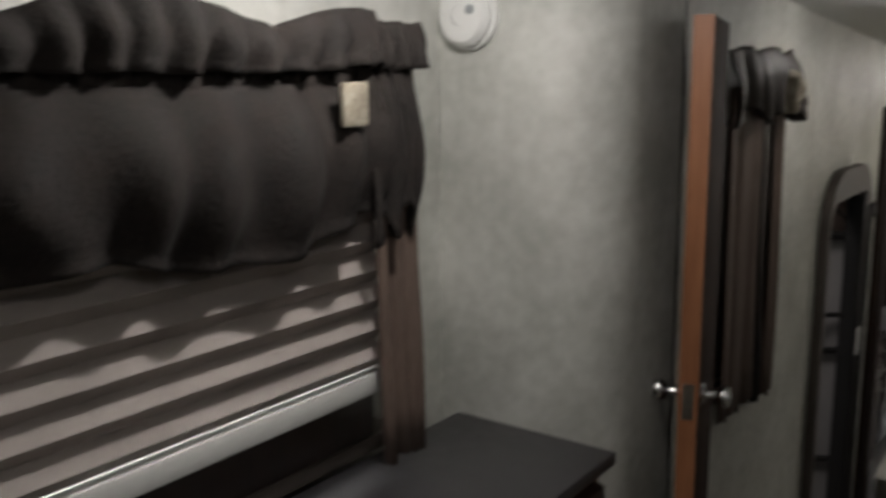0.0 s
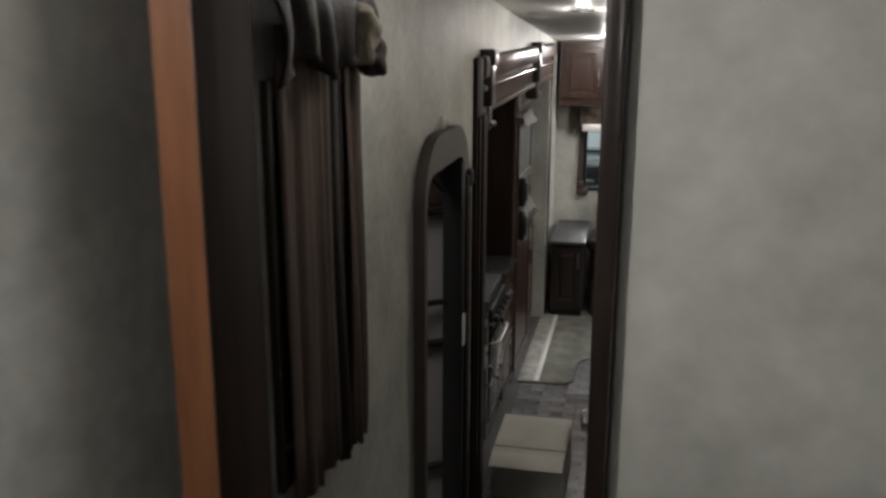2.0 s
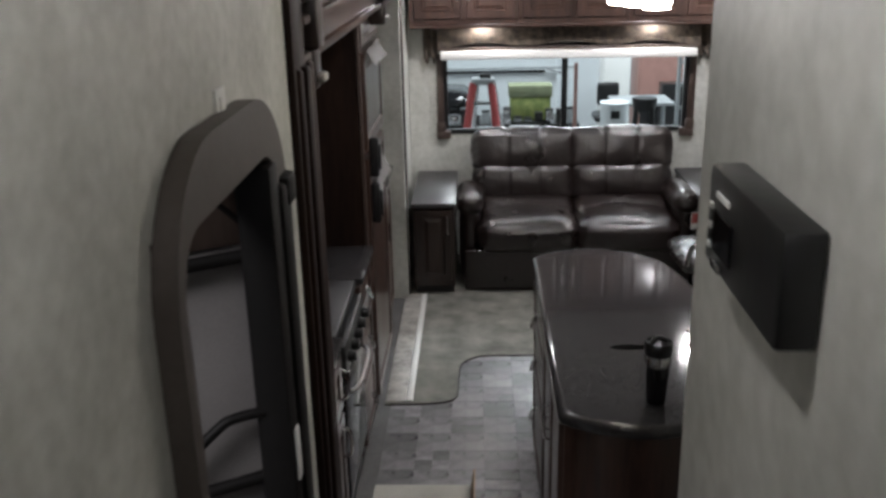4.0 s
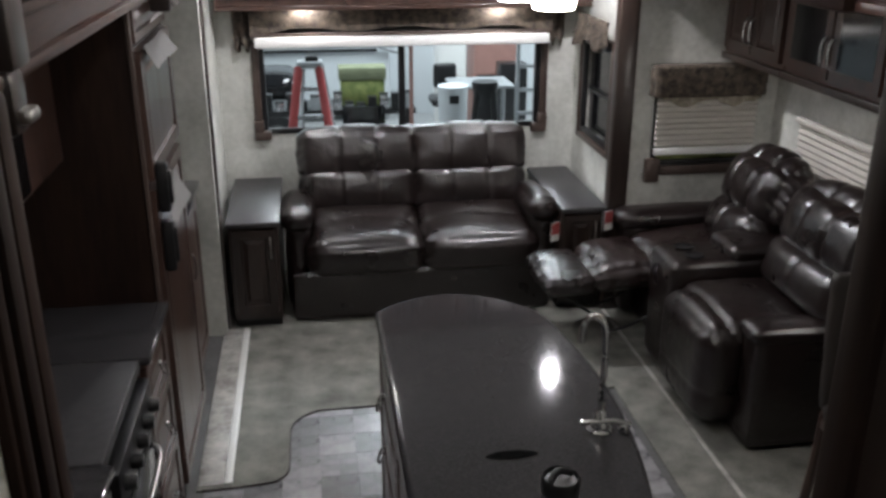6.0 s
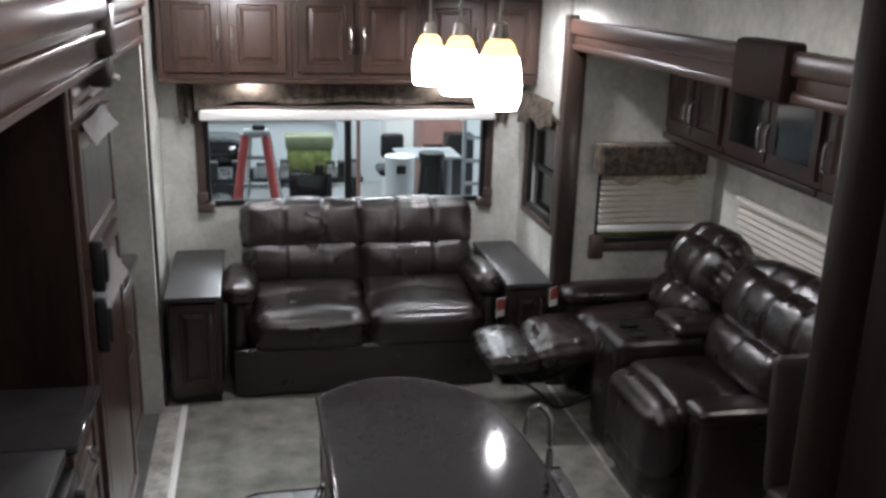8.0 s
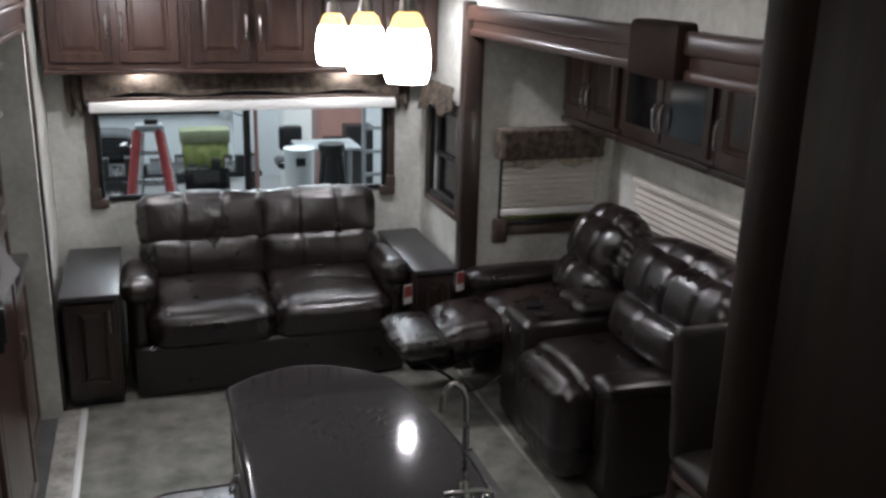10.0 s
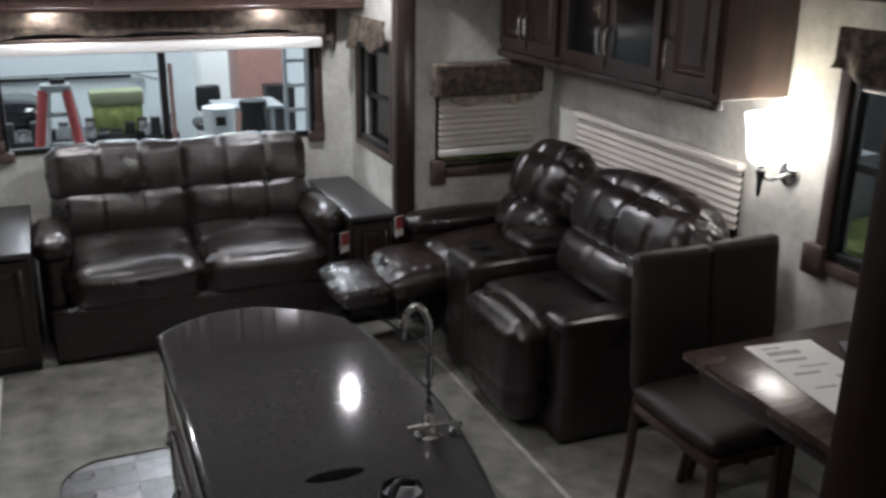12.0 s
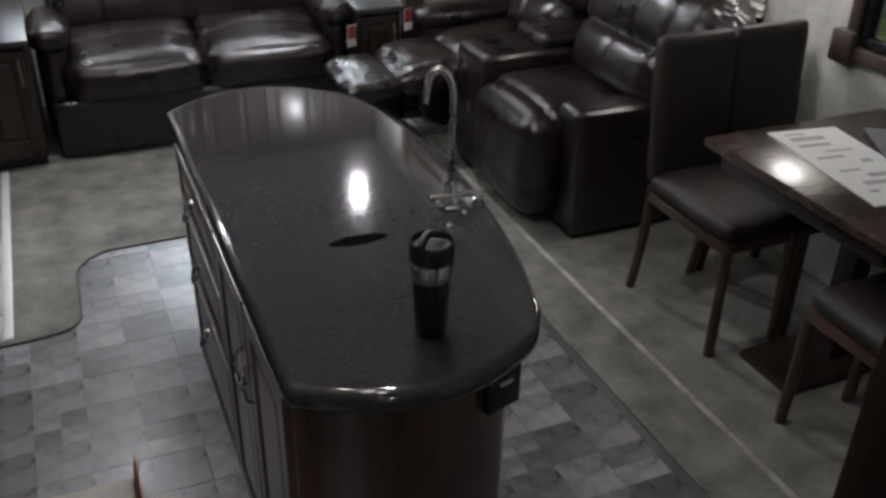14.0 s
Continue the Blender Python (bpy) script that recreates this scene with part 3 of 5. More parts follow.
def arch_ring(outer, inner, z0, x0, x1, steps=12):
    """A door surround in the yz plane, drawn from x0 to x1. outer, inner: (y0, y1, z1, corner radius)."""
    def outline(y0, y1, z1, r):
        pts = [(y0, z0)]
        for cy, start in ((y0 + r, math.pi), (y1 - r, math.pi / 2)):
            for i in range(steps + 1):
                a = start - i / steps * math.pi / 2
                pts.append((cy + r * math.cos(a), z1 - r + r * math.sin(a)))
        return [*pts, (y1, z0)]
    bm = bmesh.new()
    loops = [[bm.verts.new((x, y, z)) for y, z in outline(*line)] for x, line in ((x0, outer), (x1, outer), (x1, inner), (x0, inner))]
    for a, b in zip(loops, loops[1:] + loops[:1]):
        for i in range(len(a) - 1):
            bm.faces.new((a[i], a[i + 1], b[i + 1], b[i]))
    return bm


def ajar(bm):
    """Turns the entry leaf about its hinges, part open to the outside."""
    return facing(bm, (-0.03, 4.90, 0), 28)


entry = thing("door_3", (0.0, 4.6, 0.0), "entry doorway with a rounded taupe surround and its screen door swung outward", "door", kind=STRUCT)
surround = arch_ring((4.27, 5.035, 1.945, 0.24), (4.305, 4.94, 1.825, 0.10), 0.0, 0.001, 0.04)
bmesh.ops.bevel(surround, geom=[e for e in surround.edges if len(e.link_faces) == 2 and e.calc_face_angle() > 0.8], offset=0.010, segments=3, affect="EDGES")
part("surround", surround, TAUPE, entry, "thick rounded taupe surround")
part("jamb_lining", arch_ring((4.296, 4.945, 1.828, 0.10), (4.306, 4.93, 1.815, 0.09), 0.02, -0.10, 0.0), BLACKMATT, entry)
stile = bmesh.new()
block(-0.03, 0.046, 4.855, 4.925, 0.02, 1.80, 0.008, stile)
block(0.0, 0.056, 4.92, 5.0, 0.02, 1.745, 0.012, stile)
block(0.03, 0.062, 4.955, 5.03, 1.69, 1.755, 0.01, stile)
part("hinge_stile", stile, BLACKMATT, entry, "heavy black hinge stile")
leaf = part("open_leaf", ajar(block(-0.78, -0.03, 4.905, 4.925, 0.02, 1.82, 0.006)), SCREEN, entry, "open screen door with dull grey mesh")
part("upper_panel", ajar(block(-0.76, -0.04, 4.895, 4.904, 1.63, 1.80, 0.003)), BROWNPLY, leaf, "brown upper panel")
for z in (1.61, 1.08, 0.55):
    part("cross_bar", ajar(tube([(-0.76, 4.878, z - 0.02), (-0.03, 4.878, z)], 0.015)), BLACKMATT, leaf, "black cross bar")
part("lower_bar", ajar(tube([(-0.02, 4.86, 1.25), (-0.10, 4.86, 1.25), (-0.15, 4.86, 1.225), (-0.34, 4.86, 1.08), (-0.5, 4.86, 1.0)], 0.012)), BLACKMATT, leaf, "bent black push bar")
part("brace", ajar(tube([(-0.16, 4.87, 1.81), (-0.02, 4.87, 1.66)], 0.006)), BLACKMATT, leaf)
part("latch", block(0.046, 0.054, 4.87, 4.90, 1.07, 1.20, 0.004), WHITE, entry, "small white latch")
sw = thing("light_switch", (0.0, 4.58, 1.95), "small white wall switch plate above the entry door", "light switch")
part("plate", block(0.0, 0.006, 4.675, 4.735, 1.915, 1.985, 0.003), WHITE, sw)
part("rocker", block(0.006, 0.01, 4.69, 4.72, 1.93, 1.97, 0.002), WHITE, sw)

panel = thing("control_panel", (0.70, 3.83, 1.95), "black wall-mounted control panel with rows of small lit switches", "control panel")
part("housing", block(0.668, 0.70, 3.70, 3.905, 1.945, 2.035, 0.005), BLACK, panel)
part("display", block(0.6655, 0.668, 3.82, 3.875, 1.965, 2.0), BLACKGLOSS, panel, "dark display")
for k in range(3):
    part("button", block(0.666, 0.668, 3.884, 3.892, 1.962 + 0.018 * k, 1.967 + 0.018 * k), WHITE, panel, "tiny white button")
part("label_bar", block(0.666, 0.668, 3.835, 3.872, 2.012, 2.017), WHITE, panel, "thin pale legend bar")
part("lower_switch", block(0.664, 0.668, 3.845, 3.87, 1.950, 1.958, 0.001), STEEL, panel)

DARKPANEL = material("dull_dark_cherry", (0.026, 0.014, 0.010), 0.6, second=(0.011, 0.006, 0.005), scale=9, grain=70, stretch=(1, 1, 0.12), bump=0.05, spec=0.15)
post = thing("end_cabinet", (0.92, 4.35, 0.0), "tall dark cherry cabinet side closing off the hall end", "cabinet")
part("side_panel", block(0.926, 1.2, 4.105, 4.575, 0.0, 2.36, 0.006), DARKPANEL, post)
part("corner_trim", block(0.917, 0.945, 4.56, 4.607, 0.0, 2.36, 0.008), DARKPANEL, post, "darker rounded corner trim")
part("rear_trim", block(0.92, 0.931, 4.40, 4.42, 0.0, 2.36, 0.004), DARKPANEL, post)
part("grab_handle", tube([(0.924, 4.465, 1.40), (0.887, 4.47, 1.42), (0.884, 4.475, 1.48), (0.884, 4.48, 1.55), (0.89, 4.483, 1.60), (0.924, 4.485, 1.62)], 0.007), CHROME, post, "curved chrome grab handle")

carton = thing("cardboard_box", (0.24, 5.85, 0.0), "white cardboard box on the floor with one brown-edged flap raised", "box")
part("body", block(0.055, 0.42, 5.63, 6.08, 0.004, 0.248, 0.003), CARD, carton)
part("top_flap", block(0.057, 0.418, 5.70, 6.085, 0.249, 0.254, 0.001), CARD, carton)
front_flap = block(0.06, 0.415, 5.50, 5.63, 0.252, 0.257, 0.001)
bmesh.ops.rotate(front_flap, cent=(0.24, 5.63, 0.252), matrix=Matrix.Rotation(radians(9), 3, "X"), verts=front_flap.verts[:])
part("front_flap", front_flap, CARD, carton, "front flap folded outward")
flap = block(0.421, 0.427, 5.66, 6.07, 0.235, 0.335)
bmesh.ops.rotate(flap, cent=(0.424, 5.85, 0.245), matrix=Matrix.Rotation(radians(8), 3, "Y"), verts=flap.verts[:])
part("side_flap", flap, CARD_EDGE, carton, "upright flap with a raw brown edge")

# ---- ceiling lights ----
def puck(at, watts, recessed=False):
    x, y = at
    z = ceiling_z(y)
    p = thing("ceiling_light", (x, y, z), "small round lit ceiling downlight with a chrome ring, seen or added as fill", "ceiling light", "ceiling downlights")
    part("ring", lathe([(0.06, 0.0), (0.062, -0.008), (0.05, -0.016), (0.042, -0.014), (0.042, -0.006)], (x, y, z), 24), CHROME, p, "chrome ring")
    part("lens", lathe([(0.0, -0.012), (0.041, -0.009), (0.041, -0.004)], (x, y, z), 24), PUCK, p, "lit lens")
    lamp = bpy.data.lights.new("downlight", "SPOT" if recessed else "POINT")
    if recessed:
        lamp.spot_size, lamp.spot_blend = radians(176), 0.5
    lamp.energy, lamp.color, lamp.shadow_soft_size = watts, (1.0, 0.96, 0.93), 0.02
    new("downlight", lamp).location = (x, y, z - 0.06)


# The one at (1.15, 0.55) is unseen, added as fill for the bedroom blind.
for x, y, watts in ((0.42, 8.60, 13), (0.2, 1.6, 7.5), (1.15, 0.55, 3.5), (0.38, 3.69, 1.1), (0.38, 6.27, 2.4)):
    puck((x, y), watts)
puck((1.81, 8.55), 27, True)
# Fill downlight added out of view to brighten the seating slide-out.
puck((1.3, 6.6), 12, True)

for y, low in ((5.506, 2.044), (5.80, 2.03), (6.117, 2.013)):
    px, zc = 0.915, ceiling_z(y)
    p = thing("pendant_light", (px, y, zc), "lit amber-topped opal glass pendant on a thin rod", "pendant light", "pendants over the island")
    part("canopy", lathe([(0.0, 0.0), (0.04, 0.0), (0.04, -0.012), (0.012, -0.02), (0.0, -0.02)], (px, y, zc), 20), NICKEL, p)
    part("rod", tube([(px, y, zc - 0.015), (px, y, low + 0.13)], 0.003, 8), NICKEL, p)
    part("cap", lathe([(0.004, 0.028), (0.011, 0.025), (0.015, 0.0), (0.0, 0.0)], (px, y, low + 0.11), 20), NICKEL, p)
    part("shade", lathe([(0.033, 0.0), (0.0375, 0.014), (0.038, 0.042), (0.034, 0.073), (0.03, 0.085)], (px, y, low), 28), LAMPGLASS, p, "glowing opal glass shade")
    part("amber_neck", lathe([(0.03, 0.085), (0.023, 0.104), (0.012, 0.114), (0.0, 0.115)], (px, y, low), 28), AMBER, p, "amber tinted glass neck")

# ---- rear end ----
rear_window = thing("window_3", (1.07, 9.5, 0.9), "wide rear window with a black frame and centre bar looking into a workshop", "window", kind=STRUCT)
fr = bmesh.new()
window_frame(0.25, 1.89, 0.93, 1.49, 9.5, 0.03, 0.012, fr)
part("window_frame", fr, BLACK, rear_window)
part("centre_bar", block(1.045, 1.085, 9.485, 9.53, 0.93, 1.49, 0.004), BLACK, rear_window)
for x0, x1 in ((0.25, 1.045), (1.085, 1.89)):
    pane = part("pane", block(x0, x1, 9.515, 9.52, 0.93, 1.49), GLASS, rear_window)
    pane.visible_shadow = False
trim = thing("window_surround", (1.07, 9.48, 0.88), "carved brown wooden window surround with corner brackets", "window trim", kind=STRUCT)
for x0, x1 in ((0.175, 0.222), (1.918, 1.965)):
    part("side_post", block(x0, x1, 9.465, 9.499, 0.98, 1.46, 0.006), BROWNPLY, trim)
for sx, x in ((1, 0.17), (-1, 1.97)):
    br = bmesh.new()
    xs = sorted((x, x + sx * 0.10))
    block(xs[0], xs[1], 9.455, 9.4985, 0.865, 0.925, 0.012, br)
    xs = sorted((x, x + sx * 0.06))
    block(xs[0], xs[1], 9.45, 9.4985, 0.915, 0.99, 0.012, br)
    part("corner_bracket", br, BROWNPLY, trim)
rear_blind = thing("roller_blind", (1.07, 9.42, 1.44), "white rolled-up blind lit from above under the valance", "blind")
part("blind_head", block(0.21, 1.93, 9.315, 9.40, 1.435, 1.493, 0.012), WHITE, rear_blind)
part("pull_stem", tube([(1.06, 9.33, 1.44), (1.06, 9.328, 1.40)], 0.006), BLACK, rear_blind)
rear_val = thing("valance", (1.07, 9.42, 1.5), "floral brown fabric pelmet with a scalloped lower board", "valance")
bm = bmesh.new()
n = 60
rows = []
for i in range(n + 1):
    u = i / n
    x = 0.19 + 1.76 * u
    dip = 0.035 * (1 - (2 * u - 1) ** 6) - 0.012 * math.cos(u * 6 * math.pi)
    rows.append([bm.verts.new((x, y, z)) for y, z in ((9.36, 1.66), (9.34, 1.58), (9.35, 1.50 + dip), (9.37, 1.50 + dip), (9.37, 1.66))])
for a, b in zip(rows, rows[1:]):
    for k in range(5):
        bm.faces.new((a[k], a[(k + 1) % 5], b[(k + 1) % 5], b[k]))
bm.faces.new(rows[0])
bm.faces.new(rows[-1])
part("pelmet", bm, FLORAL, rear_val)
part("lower_board", block(0.19, 1.95, 9.345, 9.375, 1.495, 1.515, 0.005), BROWNPLY, rear_val)
for x0, x1 in ((0.09, 0.185), (1.955, 2.05)):
    part("side_swag", ruffled(x0, x1, 1.40, 1.66, 9.46, 0.05, 2, 0.05, 0, x0, 24, 10), FLORAL, rear_val)

xs = [0.015 + 0.3575 * i for i in range(7)]
for k in range(3):
    x0, x1 = xs[2 * k], xs[2 * k + 2]
    cab = thing("overhead_cabinet", ((x0 + x1) / 2, 9.35, 1.68), "cherry overhead cabinet with two raised-panel doors", "cabinet", "rear overhead cabinets")
    part("body", block(x0 + 0.001, x1 - 0.001, 9.22, 9.498, 1.68, 2.2, 0.003), CHERRY, cab, smooth=False)
    for s in range(2):
        a = x0 + 0.03 + s * 0.345
        b = a + 0.31
        d = part("door", panel_door(a, b, 1.715, 2.13, 9.22), CHERRY, cab, smooth=False)
        hx = b - 0.02 if s == 0 else a + 0.02
        part("handle", bow_handle((hx, 9.2, 1.83), (hx, 9.2, 1.97), (0, -1, 0), 0.022, 0.006), NICKEL, d, "satin nickel bow pull")
part("light_rail", block(0.015, 2.146, 9.215, 9.26, 1.655, 1.679, 0.004), CHERRY, cab)
for x in (0.5, 1.62):
    p = thing("under_cabinet_light", (x, 9.3, 1.679), "small lit strip light under the overhead cabinet", "cabinet light", "under-cabinet lights")
    part("lens", block(x - 0.05, x + 0.05, 9.275, 9.315, 1.668, 1.679, 0.003), PUCK, p)
    lamp = bpy.data.lights.new("cabinet_lamp", "AREA")
    lamp.energy, lamp.color, lamp.size = 1.0, (1.0, 0.94, 0.86), 0.1
    ob = new("cabinet_lamp", lamp)
    ob.location = (x, 9.295, 1.662)

end_window = thing("window_4", (2.15, 9.04, 0.92), "small side window with a carved brown surround", "window", kind=STRUCT)
part("window_frame", east(window_frame(8.80, 9.28, 0.94, 1.44, 0, 0.03, 0.012), 2.148), BLACK, end_window)
part("pane", block(2.19, 2.195, 8.78, 9.30, 0.92, 1.46), BLACKGLOSS, end_window, "dark pane")
part("meeting_rail", block(2.175, 2.19, 8.80, 9.28, 1.16, 1.185), BLACK, end_window)
part("surround", east(window_frame(8.765, 9.315, 0.905, 1.475, 0, 0.035, 0.02), 2.145), BROWNPLY, end_window, "brown wooden surround")
sv = thing("valance", (2.1, 9.04, 1.45), "floral brown side valance with a scalloped hem", "valance")
part("swag", east(ruffled(8.74, 9.34, 1.44, 1.62, 0, 0.06, 4, 0.05, 0.0, 11.0, 60, 12), 2.11), FLORAL, sv)

for x0, x1, y0, nm in ((0.03, 0.315, 8.61, "left"), (1.855, 2.115, 8.62, "right")):
    et = thing("end_table", ((x0 + x1) / 2, 9.0, 0.0), "dark cherry end cabinet with a grey laminate top beside the sofa", "end table", "sofa end tables")
    part("body", block(x0 + 0.01, x1 - 0.012, y0 + 0.05, 9.46, 0.06, 0.605, 0.003), DARKWOOD, et, smooth=False)
    part("plinth", block(x0 + 0.02, x1 - 0.02, y0 + 0.08, 9.44, 0.0, 0.06), BLACK, et)
    part("top", block(x0, x1, y0, 9.47, 0.606, 0.635, 0.007), STONE_DULL, et, "grey laminate top")
    d = part("door", panel_door(x0 + 0.025, x1 - 0.03, 0.1, 0.585, y0 + 0.05, 0.018, 0.045), DARKWOOD, et, smooth=False)
    part("handle", bow_handle((x1 - 0.055, y0 + 0.032, 0.42), (x1 - 0.055, y0 + 0.032, 0.54), (0, -1, 0), 0.02, 0.005), NICKEL, d)

# ---- sofa under the rear window ----
sofa = thing("sofa", (1.1, 9.05, 0.0), "dark brown leather two-seat sofa with tufted back and padded arms", "sofa")
part("base", block(0.36, 1.83, 8.72, 9.44, 0.03, 0.27, 0.02), LEATHER, sofa)
part("front_skirt", cushion((1.095, 8.715, 0.155), (1.46, 0.05, 0.28), 0.02, 0.006, 0.003, seams=(0.0,), n=18), LEATHER, sofa)
for s, cx in enumerate((0.775, 1.425)):
    w = 0.645
    part("seat_cushion", cushion((cx, 8.95, 0.385), (w, 0.56, 0.23), 0.075, 0.025, 0.008, n=38, turn=(4, 0, 0), seed=s), LEATHER, sofa)
    part("seat_pad", cushion((cx, 9.07, 0.475), (w - 0.02, 0.32, 0.10), 0.045, 0.02, 0.009, n=32, turn=(7, 0, 0), seed=s + 3), LEATHER, sofa)
    part("lumbar_cushion", cushion((cx, 9.25, 0.61), (w + 0.025, 0.22, 0.28), 0.07, 0.032, 0.006, seams=(-0.34, 0.36), seam_depth=0.018, n=46, turn=(-10, 0, 0), seed=s + 5), LEATHER, sofa)
    part("headrest_cushion", cushion((cx, 9.305, 0.815), (w + 0.05, 0.22, 0.29), 0.055, 0.026, 0.006, seams=(-0.34, 0.36), seam_depth=0.02, n=48, turn=(-12, 0, 0), seed=s + 8), LEATHER, sofa)
for cx in (0.405, 1.795):
    part("arm", cushion((cx, 9.02, 0.31), (0.13, 0.50, 0.54), 0.06, 0.012, 0.004, n=16, seed=cx), LEATHER, sofa)
    part("arm_pad", cushion((cx, 8.99, 0.57), (0.17, 0.52, 0.14), 0.065, 0.015, 0.006, n=18, turn=(-4, 0, 0), seed=cx + 2), LEATHER, sofa)

# ---- theatre seats in the slide-out ----
seats = thing("recliner_sofa", (2.6, 7.85, 0.0), "dark brown leather recliner pair with console, one footrest raised", "sofa")
part("base", block(2.27, 2.98, 7.10, 8.62, 0.03, 0.26, 0.02), LEATHER, seats)
part("near_arm", cushion((2.53, 7.175, 0.29), (0.52, 0.15, 0.52), 0.03, 0.006, 0.003, n=18, seed=31), LEATHER, seats)
part("near_arm_pad", cushion((2.52, 7.178, 0.545), (0.54, 0.165, 0.07), 0.03, 0.008, 0.003, n=18, turn=(0, 1, 0), seed=32), LEATHER, seats)
part("near_footrest", cushion((2.215, 7.505, 0.29), (0.22, 0.53, 0.46), 0.085, 0.015, 0.004, n=26, cross=(-0.35,), seed=33), LEATHER, seats)
part("near_seat", cushion((2.45, 7.515, 0.46), (0.50, 0.52, 0.17), 0.06, 0.025, 0.005, n=28, turn=(0, 0, 0), seed=34), LEATHER, seats)
part("console", cushion((2.47, 7.92, 0.33), (0.62, 0.30, 0.58), 0.035, 0.004, 0.003, n=14, seed=35), LEATHER, seats)
part("console_lid", cushion((2.62, 7.92, 0.645), (0.32, 0.28, 0.08), 0.035, 0.012, 0.002, n=14, turn=(0, -3, 0), seed=36), LEATHER, seats)
for y in (7.855, 7.985):
    part("cup_holder", lathe([(0.046, 0.0), (0.046, 0.004), (0.04, 0.006), (0.039, 0.001), (0.0, 0.0005)], (2.30, y, 0.627), 24), BLACK, seats, "black cup holder")
part("far_seat", cushion((2.48, 8.30, 0.45), (0.58, 0.44, 0.20), 0.08, 0.03, 0.01, n=32, turn=(0, -4, 0), seed=37), LEATHER_RED, seats)
part("leg_pad", cushion((2.06, 8.29, 0.43), (0.32, 0.46, 0.13), 0.06, 0.03, 0.013, n=40, turn=(0, -6, 0), seed=38), LEATHER_RED, seats)
part("footrest", cushion((1.76, 8.28, 0.40), (0.26, 0.46, 0.10), 0.045, 0.018, 0.010, n=36, turn=(0, -3, 0), seed=39), LEATHER, seats)
for y in (8.12, 8.46):
    part("footrest_linkage", tube([(2.26, y, 0.22), (2.02, y, 0.12), (1.9, y, 0.22), (1.74, y, 0.34)], 0.008), BLACK, seats, "black folding linkage")
part("far_arm", cushion((2.50, 8.56, 0.31), (0.64, 0.13, 0.56), 0.055, 0.01, 0.004, n=18, seed=40), LEATHER, seats)
part("far_arm_pad", cushion((2.48, 8.55, 0.59), (0.68, 0.16, 0.11), 0.05, 0.012, 0.003, n=18, seed=41), LEATHER, seats)
for s, (cy, w, lean, seams) in enumerate(((7.38, 0.90, -18, (-0.42, 0.05, 0.52)), (8.17, 0.56, -18, (-0.3, 0.38)))):
    part("lumbar_cushion", facing(cushion((2.69, cy + 0.06 * (1 - s), 0.64), (w - 0.24 * (1 - s) - 0.08 * s, 0.22, 0.28), 0.10, 0.04, 0.006, seams=(0.0,), seam_depth=0.016, n=40, turn=(-14, 0, 0), seed=50 + s), (2.69, cy + 0.06 * (1 - s), 0), -90), LEATHER, seats)
    part("headrest_cushion", facing(cushion((2.81, cy, 0.835), (w, 0.26, 0.35), 0.12, 0.055, 0.009, seams=seams, seam_depth=0.026, n=50, turn=(lean, 0, 0), seed=55 + s), (2.81, cy, 0), -90), LEATHER, seats)

# ---- windows and cabinets in the slide-out ----
slide_window = thing("window_5", (2.64, 8.66, 0.86), "slide-out window behind a lowered cream shade", "window", kind=STRUCT)
part("window_frame", window_frame(2.38, 2.90, 0.88, 1.34, 8.662, 0.03, 0.012), BLACK, slide_window)
part("pane", block(2.36, 2.92, 8.70, 8.705, 0.86, 1.36), YELLOW, slide_window, "pane with yellow-green cartons close behind")
slide_blind = thing("pleated_blind", (2.64, 8.64, 0.9), "cream pleated shade lowered over the slide-out window", "blind")
part("shade", pleated_blind(2.36, 2.935, 0.955, 1.30, 8.648, BLIND, None, 0.032, 0.02), BLIND, slide_blind, smooth=False)
part("bottom_rail", block(2.36, 2.935, 8.62, 8.65, 0.915, 0.954, 0.006), WHITE, slide_blind, "white bottom rail")
sval = thing("valance", (2.63, 8.6, 1.2), "dark floral padded valance with a cream scalloped edge", "valance")
part("padded_board", cushion((2.625, 8.60, 1.33), (0.63, 0.09, 0.17), 0.012, 0.004, 0.004, n=16, seed=70), FLORAL, sval)
part("cream_trim", ruffled(2.37, 2.93, 1.185, 1.26, 8.615, 0.025, 5, 0.04, 0, 12.0, 60, 6), TASSEL, sval, "cream scalloped trim")
sill = thing("window_surround", (2.64, 8.64, 0.78), "carved brown sill with corner blocks under the window", "window trim", kind=STRUCT)
part("sill", block(2.40, 2.95, 8.625, 8.6585, 0.80, 0.855, 0.008), BROWNPLY, sill)
part("corner_bracket", block(2.315, 2.40, 8.615, 8.6585, 0.76, 0.90, 0.014), BROWNPLY, sill)

long_window = thing("window_6", (3.05, 7.7, 0.86), "long side window behind a cream pleated shade", "window", kind=STRUCT)
part("window_frame", east(window_frame(7.10, 8.28, 0.88, 1.11, 0, 0.03, 0.012), 3.048), BLACK, long_window)
long_blind = thing("pleated_blind", (3.03, 7.7, 0.9), "cream pleated shade fully lowered behind the recliners", "blind")
part("shade", east(pleated_blind(7.05, 8.33, 0.90, 1.15, 0, BLIND, None, 0.034, 0.012), 3.03), BLIND, long_blind, smooth=False)
part("head_rail", block(2.995, 3.04, 7.05, 8.33, 1.151, 1.18, 0.005), BLIND, long_blind)

